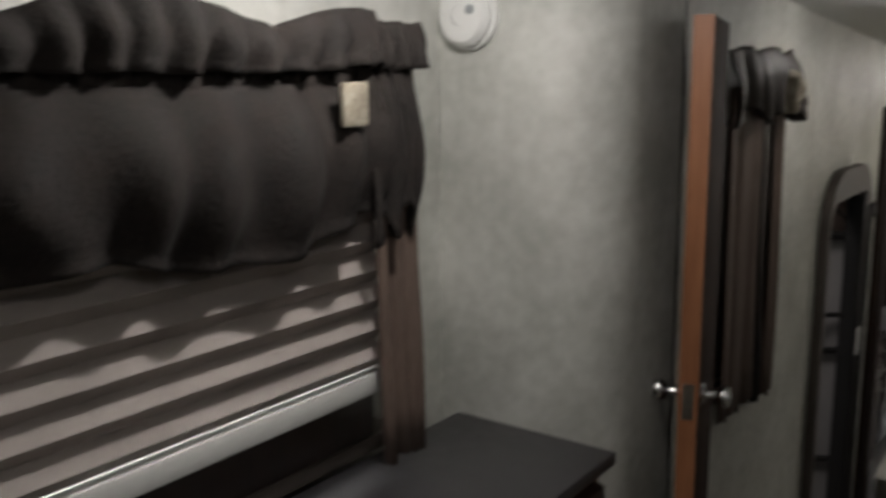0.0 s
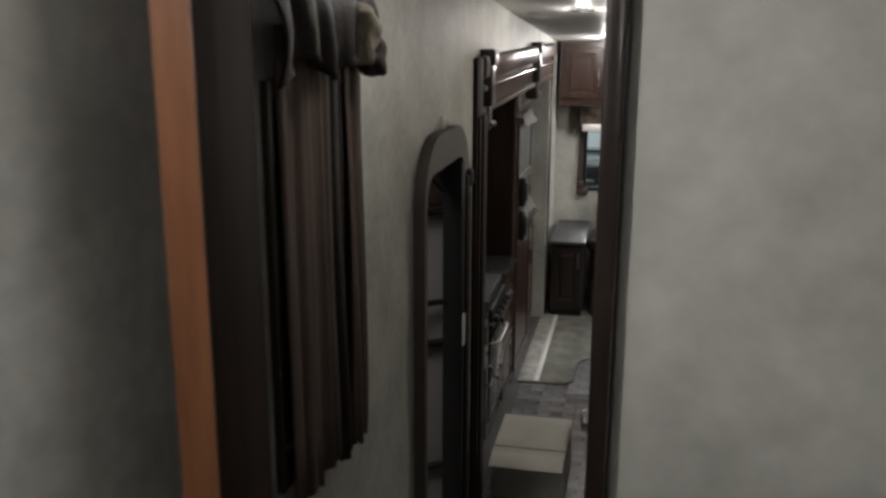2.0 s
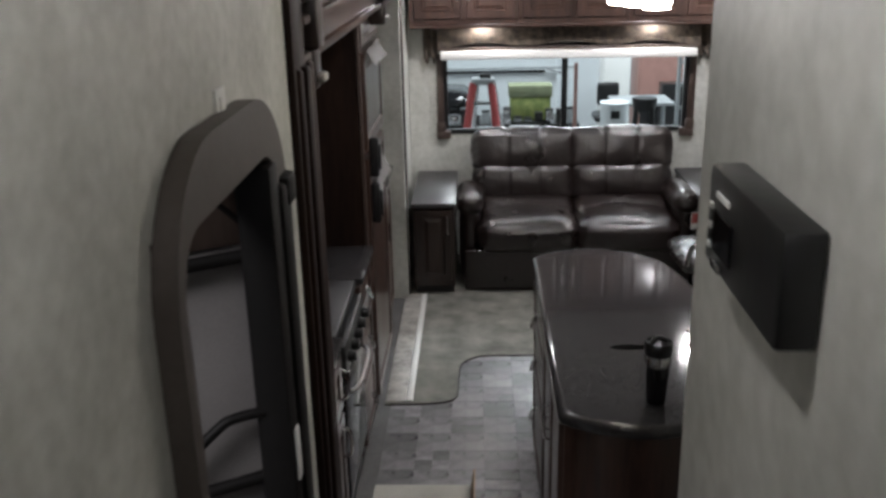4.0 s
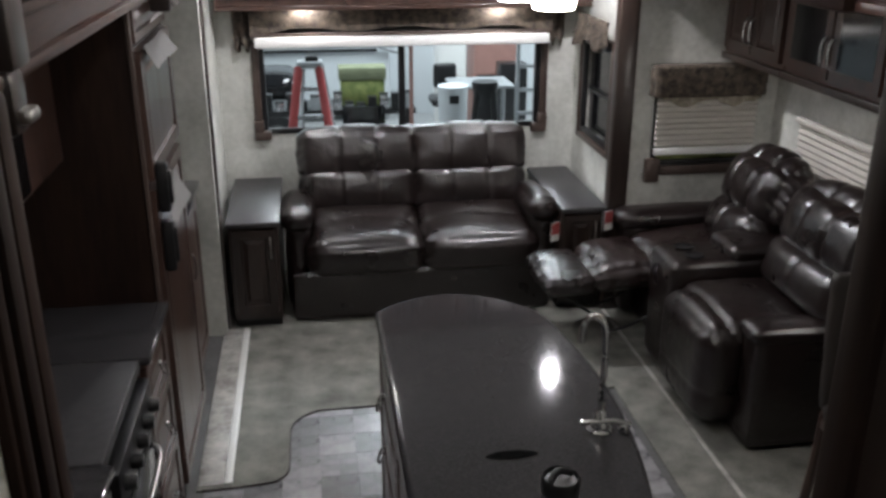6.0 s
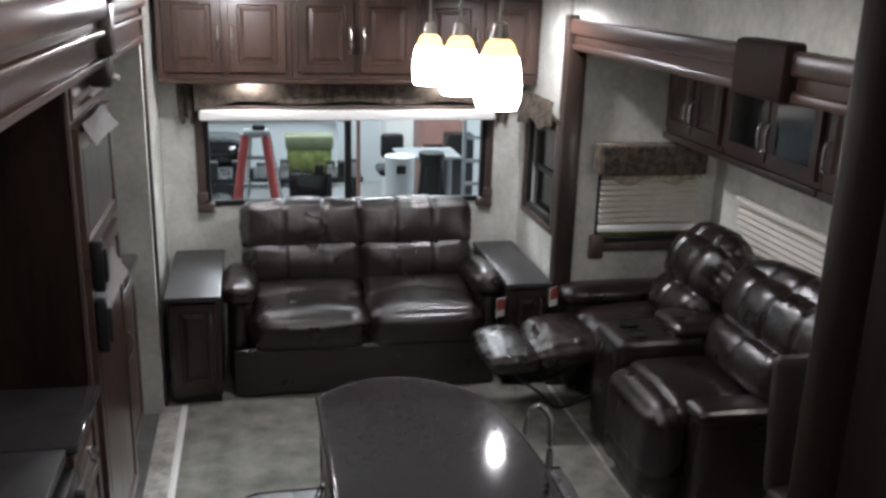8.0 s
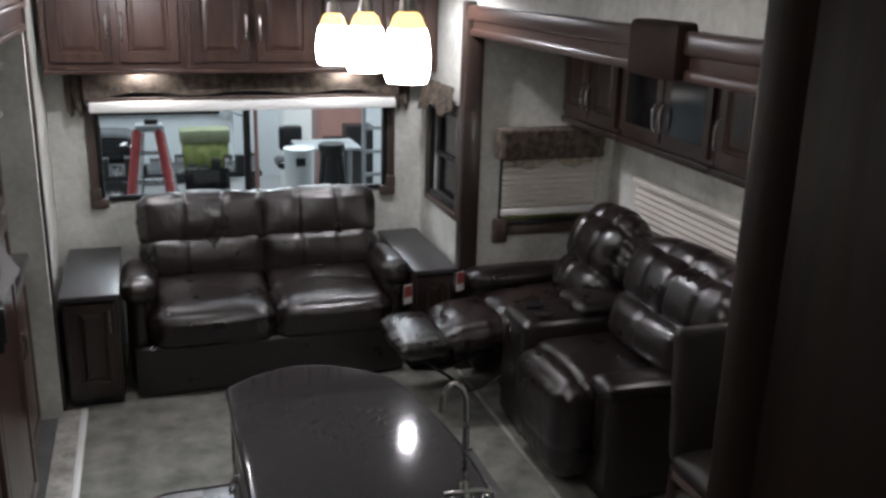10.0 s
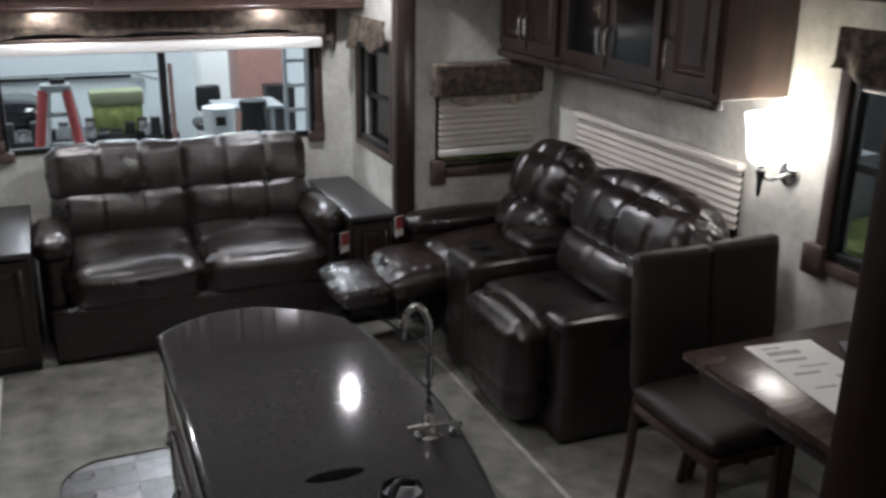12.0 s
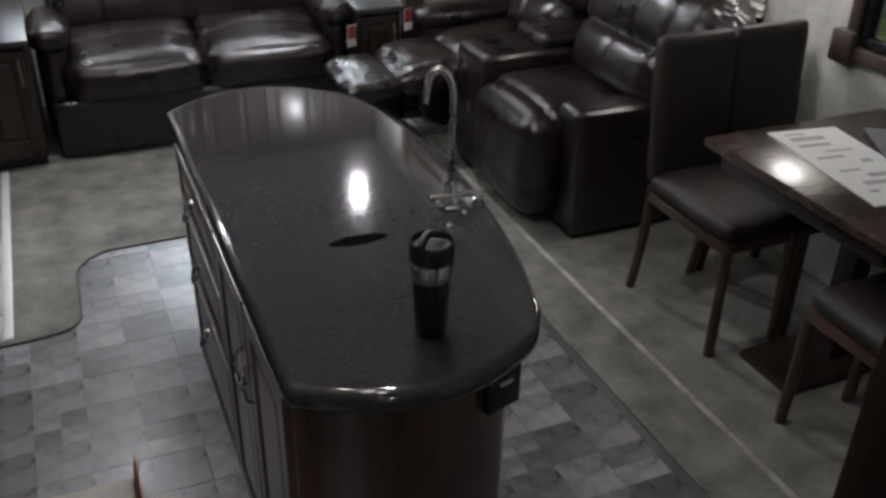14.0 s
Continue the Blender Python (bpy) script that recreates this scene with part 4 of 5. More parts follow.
for k, (y0, y1, glazed) in enumerate(((8.02, 8.65, False), (7.22, 8.01, True), (6.88, 7.21, False))):
    cab = thing("overhead_cabinet", (2.88, (y0 + y1) / 2, 1.47), "dark cherry overhead cabinet with frosted glass doors" if glazed else "dark cherry overhead cabinet with panel doors", "cabinet", "slide-out overhead cabinets")
    part("body", block(2.72, 3.045, y0 + 0.001, y1 - 0.001, 1.475, 1.975, 0.003), CHERRY, cab, smooth=False)
    part("lower_rail", block(2.70, 2.74, y0 + 0.001, y1 - 0.001, 1.44, 1.474, 0.004), DARKWOOD, cab)
    doors = 2 if y1 - y0 > 0.5 else 1
    for s in range(doors):
        w = (y1 - y0 - 0.03) / doors
        a = y0 + 0.015 + s * w
        d = part("door", east(panel_door(a + 0.004, a + w - 0.004, 1.50, 1.93, 0, 0.02, 0.05), 2.72), CHERRY, cab, smooth=False)
        if glazed:
            part("pane", block(2.700, 2.704, a + 0.055, a + w - 0.055, 1.55, 1.88), BLACKGLOSS, d, "dark smoked glass")
        hy = a + w - 0.03 if s == 0 and doors == 2 else a + 0.03
        if doors == 1:
            hy = a + w - 0.03
        part("handle", bow_handle((2.70, hy, 1.55), (2.70, hy, 1.68), (-1, 0, 0), 0.03, 0.007), CHROME, d, "chrome bow pull")

sconce = thing("wall_sconce", (3.05, 6.84, 1.15), "lit wall sconce with a bell glass shade on a chrome arm", "wall lamp")
part("backplate", lathe([(0.0, -0.0), (0.045, -0.0), (0.045, -0.01), (0.02, -0.02), (0.0, -0.02)], (3.048, 6.82, 1.19), 20, "x"), CHROME, sconce)
part("arm", tube([(3.03, 6.82, 1.19), (2.97, 6.84, 1.17), (2.93, 6.85, 1.2), (2.93, 6.85, 1.24)], 0.009), CHROME, sconce)
part("finial", lathe([(0.0, 1.10), (0.008, 1.12), (0.012, 1.17), (0.02, 1.21), (0.0, 1.22)], (2.93, 6.85, 0), 16), BLACK, sconce)
part("shade", lathe([(0.03, 1.235), (0.05, 1.25), (0.062, 1.30), (0.066, 1.36), (0.08, 1.42), (0.075, 1.42), (0.06, 1.36), (0.056, 1.30), (0.0, 1.25)], (2.93, 6.85, 0), 28), SCONCEGLASS, sconce, "glowing bell glass shade")

dine_window = thing("window_7", (3.05, 6.05, 0.94), "dining window with a black frame and a dark view", "window", kind=STRUCT)
part("window_frame", east(window_frame(5.58, 6.53, 0.97, 1.55, 0, 0.03, 0.02), 3.045), BLACK, dine_window)
pane = part("pane", block(3.085, 3.09, 5.55, 6.56, 0.94, 1.58), GLASS, dine_window)
pane.visible_shadow = False
part("meeting_rail", block(3.05, 3.08, 5.58, 6.53, 1.27, 1.30), BLACK, dine_window)
part("surround", east(window_frame(5.54, 6.565, 0.93, 1.59, 0, 0.05, 0.03), 3.040), BROWNPLY, dine_window, "carved brown surround")
part("corner_bracket", block(2.99, 3.045, 6.56, 6.66, 0.86, 0.98, 0.014), BROWNPLY, dine_window)
dval = thing("valance", (2.98, 6.1, 1.5), "sheer dark floral swag over the dining window", "valance")
part("swag", east(ruffled(5.5, 6.62, 1.56, 1.76, 0, 0.07, 6, 0.06, 0.0, 14.0, 90, 12), 3.0), FLORAL, dval)

# ---- slide-out fascias ----
fe = thing("slide_fascia", (2.15, 6.9, 1.88), "moulded dark cherry fascia around the seating slide-out", "trim", kind=STRUCT)
part("header_board", block(2.15, 2.20, 4.9, 8.66, 1.93, 2.05, 0.006), CHERRY_Y, fe)
part("header_moulding", block(2.125, 2.16, 4.9, 8.66, 1.985, 2.06, 0.012), CHERRY_Y, fe)
part("header_bead", block(2.135, 2.17, 4.9, 8.66, 1.905, 1.94, 0.01), CHERRY_Y, fe)
part("post", block(2.115, 2.222, 8.62, 8.70, 0.0, 2.08, 0.01), DARKWOOD, fe, "dark upright post")
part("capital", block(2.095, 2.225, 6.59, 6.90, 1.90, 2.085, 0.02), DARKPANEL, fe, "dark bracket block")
part("floor_edge", block(2.118, 2.138, 4.9, 8.62, 0.0, 0.012, 0.003), VINYL_LIGHT, fe, "pale floor edge strip")
fw = thing("slide_fascia", (0.0, 7.0, 1.95), "moulded dark cherry fascia around the kitchen slide-out", "trim", kind=STRUCT)
part("header_board", block(-0.06, 0.0, 5.46, 8.66, 1.94, 2.14, 0.006), CHERRY_Y, fw)
part("header_moulding", block(-0.01, 0.035, 5.46, 8.66, 2.075, 2.175, 0.02), CHERRY_Y, fw)
part("middle_bead", block(-0.012, 0.024, 5.46, 8.66, 2.02, 2.045, 0.008), CHERRY_Y, fw)
part("lower_bead", block(-0.015, 0.018, 5.46, 8.66, 1.92, 1.948, 0.008), CHERRY_Y, fw)
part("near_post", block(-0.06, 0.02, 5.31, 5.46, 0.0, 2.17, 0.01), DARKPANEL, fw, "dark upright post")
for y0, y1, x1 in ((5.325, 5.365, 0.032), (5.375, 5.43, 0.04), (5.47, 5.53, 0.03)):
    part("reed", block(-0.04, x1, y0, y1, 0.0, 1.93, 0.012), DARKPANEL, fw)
part("far_post", block(-0.05, 0.012, 8.66, 8.70, 0.0, 2.12, 0.008), DARKWOOD, fw, "dark upright post")
for y in (5.60, 7.50):
    cp = bmesh.new()
    block(-0.05, 0.055, y - 0.06, y + 0.06, 2.13, 2.20, 0.012, cp)
    block(-0.05, 0.042, y - 0.05, y + 0.05, 1.95, 2.13, 0.01, cp)
    block(-0.05, 0.030, y - 0.04, y + 0.04, 1.84, 1.95, 0.014, cp)
    part("capital", cp, DARKWOOD, fw, "dark capital block")
    part("capital_foot", block(0.02, 0.05, y - 0.03, y + 0.03, 1.86, 1.885, 0.008), NICKEL, fw, "bright metal foot")

# ---- island ----
def island_outline(grow=0.0, steps=40):
    """The worktop's plan: a straight kitchen side, a bowed seating side and bowed ends with rounded corners."""
    def right(y):
        return 1.32 - 0.17 * ((y - 6.2) / 0.85) ** 2
    pts = []
    for i in range(steps + 1):
        u = i / steps
        x = 0.69 + (right(5.47) - 0.02 - 0.69) * u
        pts.append((x, 5.47 - 0.095 * math.sin(math.pi * min(1, u * 1.0)) ** 0.8))
    for i in range(1, steps):
        y = 5.50 + (6.72 - 5.50) * i / steps
        pts.append((right(y), y))
    for i in range(steps + 1):
        u = i / steps
        x = right(6.74) - 0.01 + (0.69 - right(6.74) + 0.01) * u
        pts.append((x, 6.76 + 0.06 * u + 0.15 * math.sin(math.pi * u) ** 0.8))
    cx, cy = 0.99, 6.15
    return [(cx + (x - cx) * (1 + grow / 0.31), cy + (y - cy) * (1 + grow / 0.7)) for x, y in pts]


def slab(levels):
    """A solid from (grow, z) levels of the island's outline."""
    bm = bmesh.new()
    loops = [[bm.verts.new((x, y, z)) for x, y in island_outline(g)] for g, z in levels]
    for a, b in zip(loops, loops[1:]):
        n = len(a)
        for i in range(n):
            bm.faces.new((a[i], a[(i + 1) % n], b[(i + 1) % n], b[i]))
    bm.faces.new(loops[0])
    bm.faces.new(loops[-1])
    return bm


top = thing("worktop", (0.99, 6.15, 0.87), "dark speckled solid-surface worktop with a rounded glossy edge", "worktop")
part("slab", slab([(-0.012, 0.868), (-0.002, 0.872), (0.0, 0.88), (0.0, 0.890), (-0.0012, 0.897), (-0.0045, 0.9035), (-0.010, 0.908), (-0.017, 0.91), (-0.02, 0.91), (-0.03, 0.91)]), STONE, top)
cover = bmesh.new()
block(0.79, 1.12, 5.66, 6.27, 0.9092, 0.9106, 0.0, cover)
bmesh.ops.bevel(cover, geom=[e for e in cover.edges if abs(e.verts[0].co.z - e.verts[1].co.z) > 0.001], offset=0.04, segments=5, affect="EDGES")
part("sink_cover", cover, STONE, top, "matching sink cover, barely proud", False)
# No hole is cut: a flat black oval paints the shade inside it.
slot = bmesh.new()
loop = []
for i in range(32):
    a = 2 * math.pi * i / 32
    loop.append(slot.verts.new((0.965 + 0.068 * math.cos(a), 5.905 + 0.021 * math.copysign(abs(math.sin(a)) ** 1.3, math.sin(a)), 0.9118)))
slot.faces.new(loop)
slot.normal_update()
bmesh.ops.solidify(slot, geom=slot.faces[:], thickness=0.0006)
part("finger_hole", slot, HOLE_SHADE, top, "flat black oval painted as the shade in a finger hole", False)

island = thing("kitchen_island", (0.97, 6.15, 0.0), "cherry kitchen island with drawers and doors on one side", "kitchen island")
part("body", slab([(-0.055, 0.05), (-0.055, 0.867)]), CHERRY, island)
part("plinth", slab([(-0.09, 0.0), (-0.09, 0.05)]), BLACK, island)
part("side_board", block(0.712, 0.745, 5.52, 6.80, 0.05, 0.866, 0.003), CHERRY, island, smooth=False)
for z0, z1 in ((0.66, 0.84), (0.44, 0.65), (0.09, 0.43)):
    dr = part("drawer", east(panel_door(6.20, 6.76, z0, z1, 0, 0.016, 0.03), 0.712), CHERRY, island, smooth=False)
    zc = z1 - 0.075
    part("ring_pull", ring_pull((0.694, 6.47, zc - 0.01), -1), CHROME, dr, "chrome ring pull")
for k, (a, b) in enumerate(((5.53, 5.86), (5.87, 6.19))):
    d = part("door", east(panel_door(a, b, 0.09, 0.84, 0, 0.016, 0.05), 0.712), CHERRY, island, smooth=False)
    hy = b - 0.03 if k != 1 else a + 0.03
    part("handle", bow_handle((0.696, hy, 0.60), (0.696, hy, 0.70), (-1, 0, 0), 0.022, 0.005), CHROME, d)
outlet = thing("power_outlet", (1.13, 5.5, 0.76), "black power outlet on the island end", "outlet")
ob = block(1.06, 1.14, 5.455, 5.475, 0.75, 0.85, 0.004)
part("plate", facing(ob, (1.10, 5.47, 0), 16), BLACK, outlet)
part("socket", facing(block(1.085, 1.115, 5.451, 5.455, 0.81, 0.818), (1.10, 5.47, 0), 16), WHITE, outlet, "thin white label")

tap = thing("kitchen_tap", (1.21, 5.98, 0.91), "chrome gooseneck kitchen tap with a lever handle", "tap")
part("deck_plate", lathe([(0.034, 0.9105), (0.034, 0.915), (0.028, 0.919), (0.0, 0.92)], (1.22, 5.99, 0), 24), CHROME, tap)
part("base", lathe([(0.024, 0.918), (0.022, 0.93), (0.017, 0.945), (0.014, 0.965), (0.009, 0.972), (0.0, 0.972)], (1.22, 5.99, 0), 20), CHROME, tap)
part("spout", tube([(1.22, 5.99, 0.95), (1.22, 5.99, 1.06), (1.22, 5.99, 1.17), (1.213, 5.992, 1.215), (1.19, 5.996, 1.24), (1.167, 6.0, 1.22), (1.159, 6.002, 1.165)], 0.0088, 12, rounds=6), CHROME, tap)
part("lever", tube([(1.165, 5.985, 0.938), (1.20, 5.98, 0.94), (1.25, 5.975, 0.942), (1.295, 5.965, 0.935)], 0.0075), CHROME, tap)
part("lever_hub", lathe([(0.014, 0.912), (0.013, 0.935), (0.0, 0.94)], (1.275, 5.965, 0), 16), CHROME, tap)
mug = thing("travel_tumbler", (0.98, 5.53, 0.91), "black travel tumbler with a steel band and a flip lid", "tumbler")
part("body", lathe([(0.0, 0.911), (0.027, 0.911), (0.029, 0.915), (0.034, 1.01), (0.035, 1.03)], (0.98, 5.53, 0), 28), BLACKGLOSS, mug)
part("band", lathe([(0.0355, 1.03), (0.037, 1.035), (0.0375, 1.065), (0.036, 1.067)], (0.98, 5.53, 0), 28), STEEL, mug, "brushed steel band")
part("lid", lathe([(0.038, 1.067), (0.0405, 1.07), (0.0405, 1.10), (0.037, 1.106), (0.034, 1.096), (0.0, 1.094)], (0.98, 5.53, 0), 28), BLACK, mug)
part("lid_tab", tube([(0.955, 5.52, 1.10), (0.975, 5.535, 1.115), (1.005, 5.54, 1.105)], 0.008), BLACK, mug)

# ---- dining corner ----
table = thing("dining_table", (2.67, 6.07, 0.0), "dark cherry dining table with softly rounded edges", "table")
tt = block(2.285, 3.035, 5.63, 6.405, 0.728, 0.76, 0.008)
part("tabletop", tt, material("table_veneer", (0.06, 0.04, 0.032), 0.25, second=(0.032, 0.021, 0.017), scale=9, grain=70, stretch=(0.15, 1, 1), bump=0.03, coat=0.2), table)
part("apron", block(2.33, 3.0, 5.69, 6.36, 0.66, 0.727, 0.004), DARKWOOD, table)
part("pedestal", block(2.66, 2.74, 6.03, 6.11, 0.04, 0.66, 0.01), DARKWOOD, table)
part("foot", block(2.42, 2.98, 5.95, 6.19, 0.0, 0.04, 0.01), DARKWOOD, table)


def dining_chair(at):
    """A high-backed upholstered chair that looks along -y, drawn round the given middle of its seat."""
    cx, cy = at
    c = thing("dining_chair", (cx, cy, 0.0), "dark brown upholstered high-backed dining chair with wooden legs", "chair", "chairs round the table")
    w = 0.155
    for sx in (-1, 1):
        part("front_leg", tube([(cx + sx * (w - 0.02), cy - 0.225, 0.44), (cx + sx * (w - 0.018), cy - 0.235, 0.0)], 0.019, 8), CHERRY, c, "cherry front leg")
        part("back_leg", tube([(cx + sx * (w - 0.015), cy + 0.20, 0.46), (cx + sx * (w - 0.015), cy + 0.215, 0.22), (cx + sx * (w - 0.015), cy + 0.25, 0.0)], 0.018, 8), CHERRY, c, "cherry back leg")
    part("seat_rail", block(cx - w, cx + w, cy - 0.23, cy + 0.21, 0.40, 0.445, 0.006), CHERRY, c)
    part("seat", cushion((cx, cy - 0.01, 0.475), (2 * w + 0.01, 0.45, 0.075), 0.035, 0.012, 0.003, n=12, seed=cx), CHAIRVINYL, c)
    bk = cushion((cx, cy + 0.235, 0.73), (2 * w + 0.005, 0.055, 0.52), 0.022, 0.006, 0.003, n=14, turn=(-6, 0, 0), seed=cx + 4)
    part("backrest", bk, CHAIRVINYL, c)
    return c


first = dining_chair((2.46, 6.47))
copy_thing(first, pose(2.79, 6.48, 0))
copy_thing(first, pose(2.455, 5.63, 0, 0, 0, 180))
copy_thing(first, pose(2.80, 5.61, 0, 0, 0, 180))

sheet = thing("brochure", (2.6, 6.1, 0.76), "open white glossy leaflet on the dining table", "leaflet")
bm = block(2.46, 2.71, 5.81, 6.34, 0.7605, 0.763)
part("page", facing(bm, (2.58, 6.1, 0), -8), PAPER, sheet)
PALE_INK = material("pale_grey_print", (0.4, 0.4, 0.4), 0.6, amount=0.4, scale=40, bump=0.0)
ink = random.Random(12)
for k in range(11):
    x, y = 2.485 + 0.15 * ink.random(), 5.84 + 0.46 * k / 10
    bm = block(x, min(2.69, x + 0.03 + 0.09 * ink.random()), y, y + 0.008 + 0.02 * ink.random(), 0.7632, 0.7638)
    part("print", facing(bm, (2.58, 6.1, 0), -8), PALE_INK, sheet, "grey printed block")
mag = thing("magazine", (2.85, 6.15, 0.76), "dark glossy magazine with a green corner on the table", "magazine")
part("cover", facing(block(2.735, 2.93, 5.98, 6.24, 0.7605, 0.768, 0.001), (2.83, 6.1, 0), -30), PAPER_INK, mag)
part("picture", facing(block(2.80, 2.90, 6.00, 6.14, 0.7684, 0.769), (2.83, 6.1, 0), -30), PAPER, mag, "pale picture")
part("corner", facing(block(2.80, 2.925, 6.195, 6.235, 0.7684, 0.769), (2.83, 6.1, 0), -30), GREEN, mag, "green corner")

for x, y, z in ((1.81, 8.58, 0.46), (2.08, 8.49, 0.545)):
    tag = thing("swing_tag", (x, y, z), "red and white hanging sales tag on the sofa arm", "tag", "sales tags")
    part("card", facing(block(x - 0.03, x + 0.03, y, y + 0.003, z, z + 0.11, 0.001), (x, y, 0), 25), PAPER, tag)
    part("red_panel", facing(block(x - 0.028, x + 0.028, y - 0.0012, y - 0.0004, z + 0.04, z + 0.107), (x, y, 0), 25), RED, tag, "red printed panel")

# ---- kitchen slide-out ----
fridge = thing("refrigerator", (-0.38, 7.42, 0.0), "built-in refrigerator with dark cherry panels and black grip handles", "refrigerator")
part("body", block(-0.72, -0.06, 7.04, 7.80, 0.05, 1.925, 0.004), DARKPANEL, fridge, smooth=False)
part("front_edge", block(-0.058, -0.045, 7.036, 7.058, 0.05, 1.925, 0.002), BROWNPLY, fridge, "paler wood edge strip")
part("plinth", block(-0.70, -0.10, 7.05, 7.79, 0.0, 0.05), BLACK, fridge)
for z0, z1, hz in ((1.32, 1.76, (1.20, 1.38)), (0.1, 1.29, (0.98, 1.17))):
    d = part("door", west(panel_door(7.08, 7.77, z0, z1, 0, 0.03, 0.05), -0.06), CHERRY, fridge, "dark cherry panel", smooth=False)
    grip = bmesh.new()
    block(-0.03, 0.012, 7.10, 7.15, hz[0], hz[1], 0.012, grip)
    block(-0.03, 0.022, 7.11, 7.145, hz[0] + 0.03, hz[1] - 0.03, 0.01, grip)
    part("handle", grip, BLACK, d, "black grip handle")
part("top_panel", west(panel_door(7.08, 7.77, 1.78, 1.915, 0, 0.02, 0.03), -0.06), CHERRY, fridge, smooth=False)


def curled_sheet(y0, y1, z0, z1, x, curl):
    """A hanging paper sheet in the yz plane whose lower edge curls outward."""
    bm = bmesh.new()
    rows = []
    for j in range(9):
        w = j / 8
        rows.append([bm.verts.new((x + curl * w * w + 0.006 * math.sin(5 * k / 6 + 3 * w), y0 + (y1 - y0) * k / 6 + 0.02 * w, z1 + (z0 - z1) * w)) for k in range(7)])
    for a, b in zip(rows, rows[1:]):
        for k in range(6):
            bm.faces.new((a[k], a[k + 1], b[k + 1], b[k]))
    bm.normal_update()
    bmesh.ops.solidify(bm, geom=bm.faces[:], thickness=0.0012)
    return bm


for y0, y1, z0, z1, curl in ((7.12, 7.60, 1.69, 1.77, 0.035), (7.16, 7.56, 1.12, 1.24, 0.035)):
    paper = thing("paper_sheet", (-0.02, (y0 + y1) / 2, z0), "pale curled paper sheet hung on the refrigerator front", "paper", "sheets on the refrigerator")
    part("sheet", curled_sheet(y0, y1, z0, z1, -0.022, curl), PAPER_DULL, paper)
low = thing("base_cabinet", (-0.4, 8.2, 0.0), "low cherry base cabinet with a dark top beside the refrigerator", "cabinet", "kitchen units")
part("body", block(-0.72, -0.09, 7.83, 8.40, 0.05, 0.90, 0.004), CHERRY, low, smooth=False)
part("plinth", block(-0.70, -0.12, 7.84, 8.39, 0.0, 0.05), BLACK, low)
part("top", block(-0.73, -0.05, 7.81, 8.42, 0.901, 0.94, 0.014), STONE, low)
d = part("door", west(panel_door(7.86, 8.38, 0.1, 0.87, 0, 0.02, 0.05), -0.09), CHERRY, low, smooth=False)
part("handle", bow_handle((-0.07, 7.93, 0.6), (-0.07, 7.93, 0.74), (1, 0, 0), 0.03, 0.006), CHROME, d)

stove = thing("cooking_range", (-0.35, 6.25, 0.0), "black gas range with front knobs and a chrome oven handle", "stove")
part("body", block(-0.70, -0.06, 6.04, 6.58, 0.04, 0.86, 0.006), BLACK, stove)
part("hob", block(-0.71, -0.05, 6.03, 6.59, 0.861, 0.90, 0.006), STONE_DULL, stove, "flat grey hob cover")
part("oven_door", block(-0.06, -0.03, 6.06, 6.56, 0.2, 0.68, 0.008), BLACKGLOSS, stove)
part("oven_handle", bow_handle((-0.03, 6.10, 0.64), (-0.03, 6.52, 0.64), (1, 0, 0), 0.04, 0.008), NICKEL, stove, "satin oven handle")
part("control_strip", block(-0.06, -0.02, 6.05, 6.57, 0.72, 0.85, 0.008), BLACK, stove)
for k in range(5):
    part("knob", lathe([(0.022, 0.0), (0.022, 0.01), (0.018, 0.03), (0.0, 0.032)], (-0.02, 6.11 + 0.1 * k, 0.785), 18, "x"), BLACK, stove, "black knob")
near = thing("base_cabinet", (-0.35, 5.8, 0.0), "cherry base cabinet with a dark top beside the range", "cabinet", "kitchen units")
part("body", block(-0.72, -0.05, 5.56, 6.02, 0.05, 0.87, 0.004), CHERRY, near, smooth=False)
part("plinth", block(-0.70, -0.1, 5.57, 6.01, 0.0, 0.05), BLACK, near)
part("top", block(-0.73, -0.02, 5.54, 6.025, 0.871, 0.90, 0.008), STONE, near)
for z0, z1 in ((0.1, 0.62), (0.64, 0.85)):
    d = part("door", west(panel_door(5.58, 6.0, z0, z1, 0, 0.02, 0.05), -0.05), CHERRY, near, smooth=False)
    part("handle", bow_handle((-0.03, 5.95, z1 - 0.16), (-0.03, 5.95, z1 - 0.04), (1, 0, 0), 0.03, 0.006), CHROME, d)
drawers = thing("base_cabinet", (-0.38, 6.82, 0.0), "cherry drawer unit with chrome ring pulls and a dark top", "cabinet", "kitchen units")
part("body", block(-0.72, -0.06, 6.605, 7.03, 0.05, 0.87, 0.004), CHERRY, drawers, smooth=False)
part("plinth", block(-0.70, -0.1, 6.61, 7.02, 0.0, 0.05), BLACK, drawers)
part("top", block(-0.73, -0.02, 6.60, 7.032, 0.871, 0.90, 0.008), STONE, drawers)
for z0, z1 in ((0.66, 0.85), (0.40, 0.64), (0.09, 0.38)):
    d = part("drawer", west(panel_door(6.625, 7.01, z0, z1, 0, 0.02, 0.035), -0.06), CHERRY, drawers, smooth=False)
    part("ring_pull", ring_pull((-0.036, 6.80, (z0 + z1) / 2), 1), CHROME, d, "chrome ring pull")
hood = thing("overhead_cabinet", (-0.45, 6.1, 1.45), "cherry overhead cabinet with a built-in microwave over the range", "cabinet", "kitchen units")
part("body", block(-0.72, -0.30, 5.56, 7.03, 1.42, 1.925, 0.004), CHERRY, hood, smooth=False)
part("microwave", block(-0.31, -0.28, 6.05, 6.60, 1.44, 1.72, 0.008), BLACKGLOSS, hood, "black microwave front")
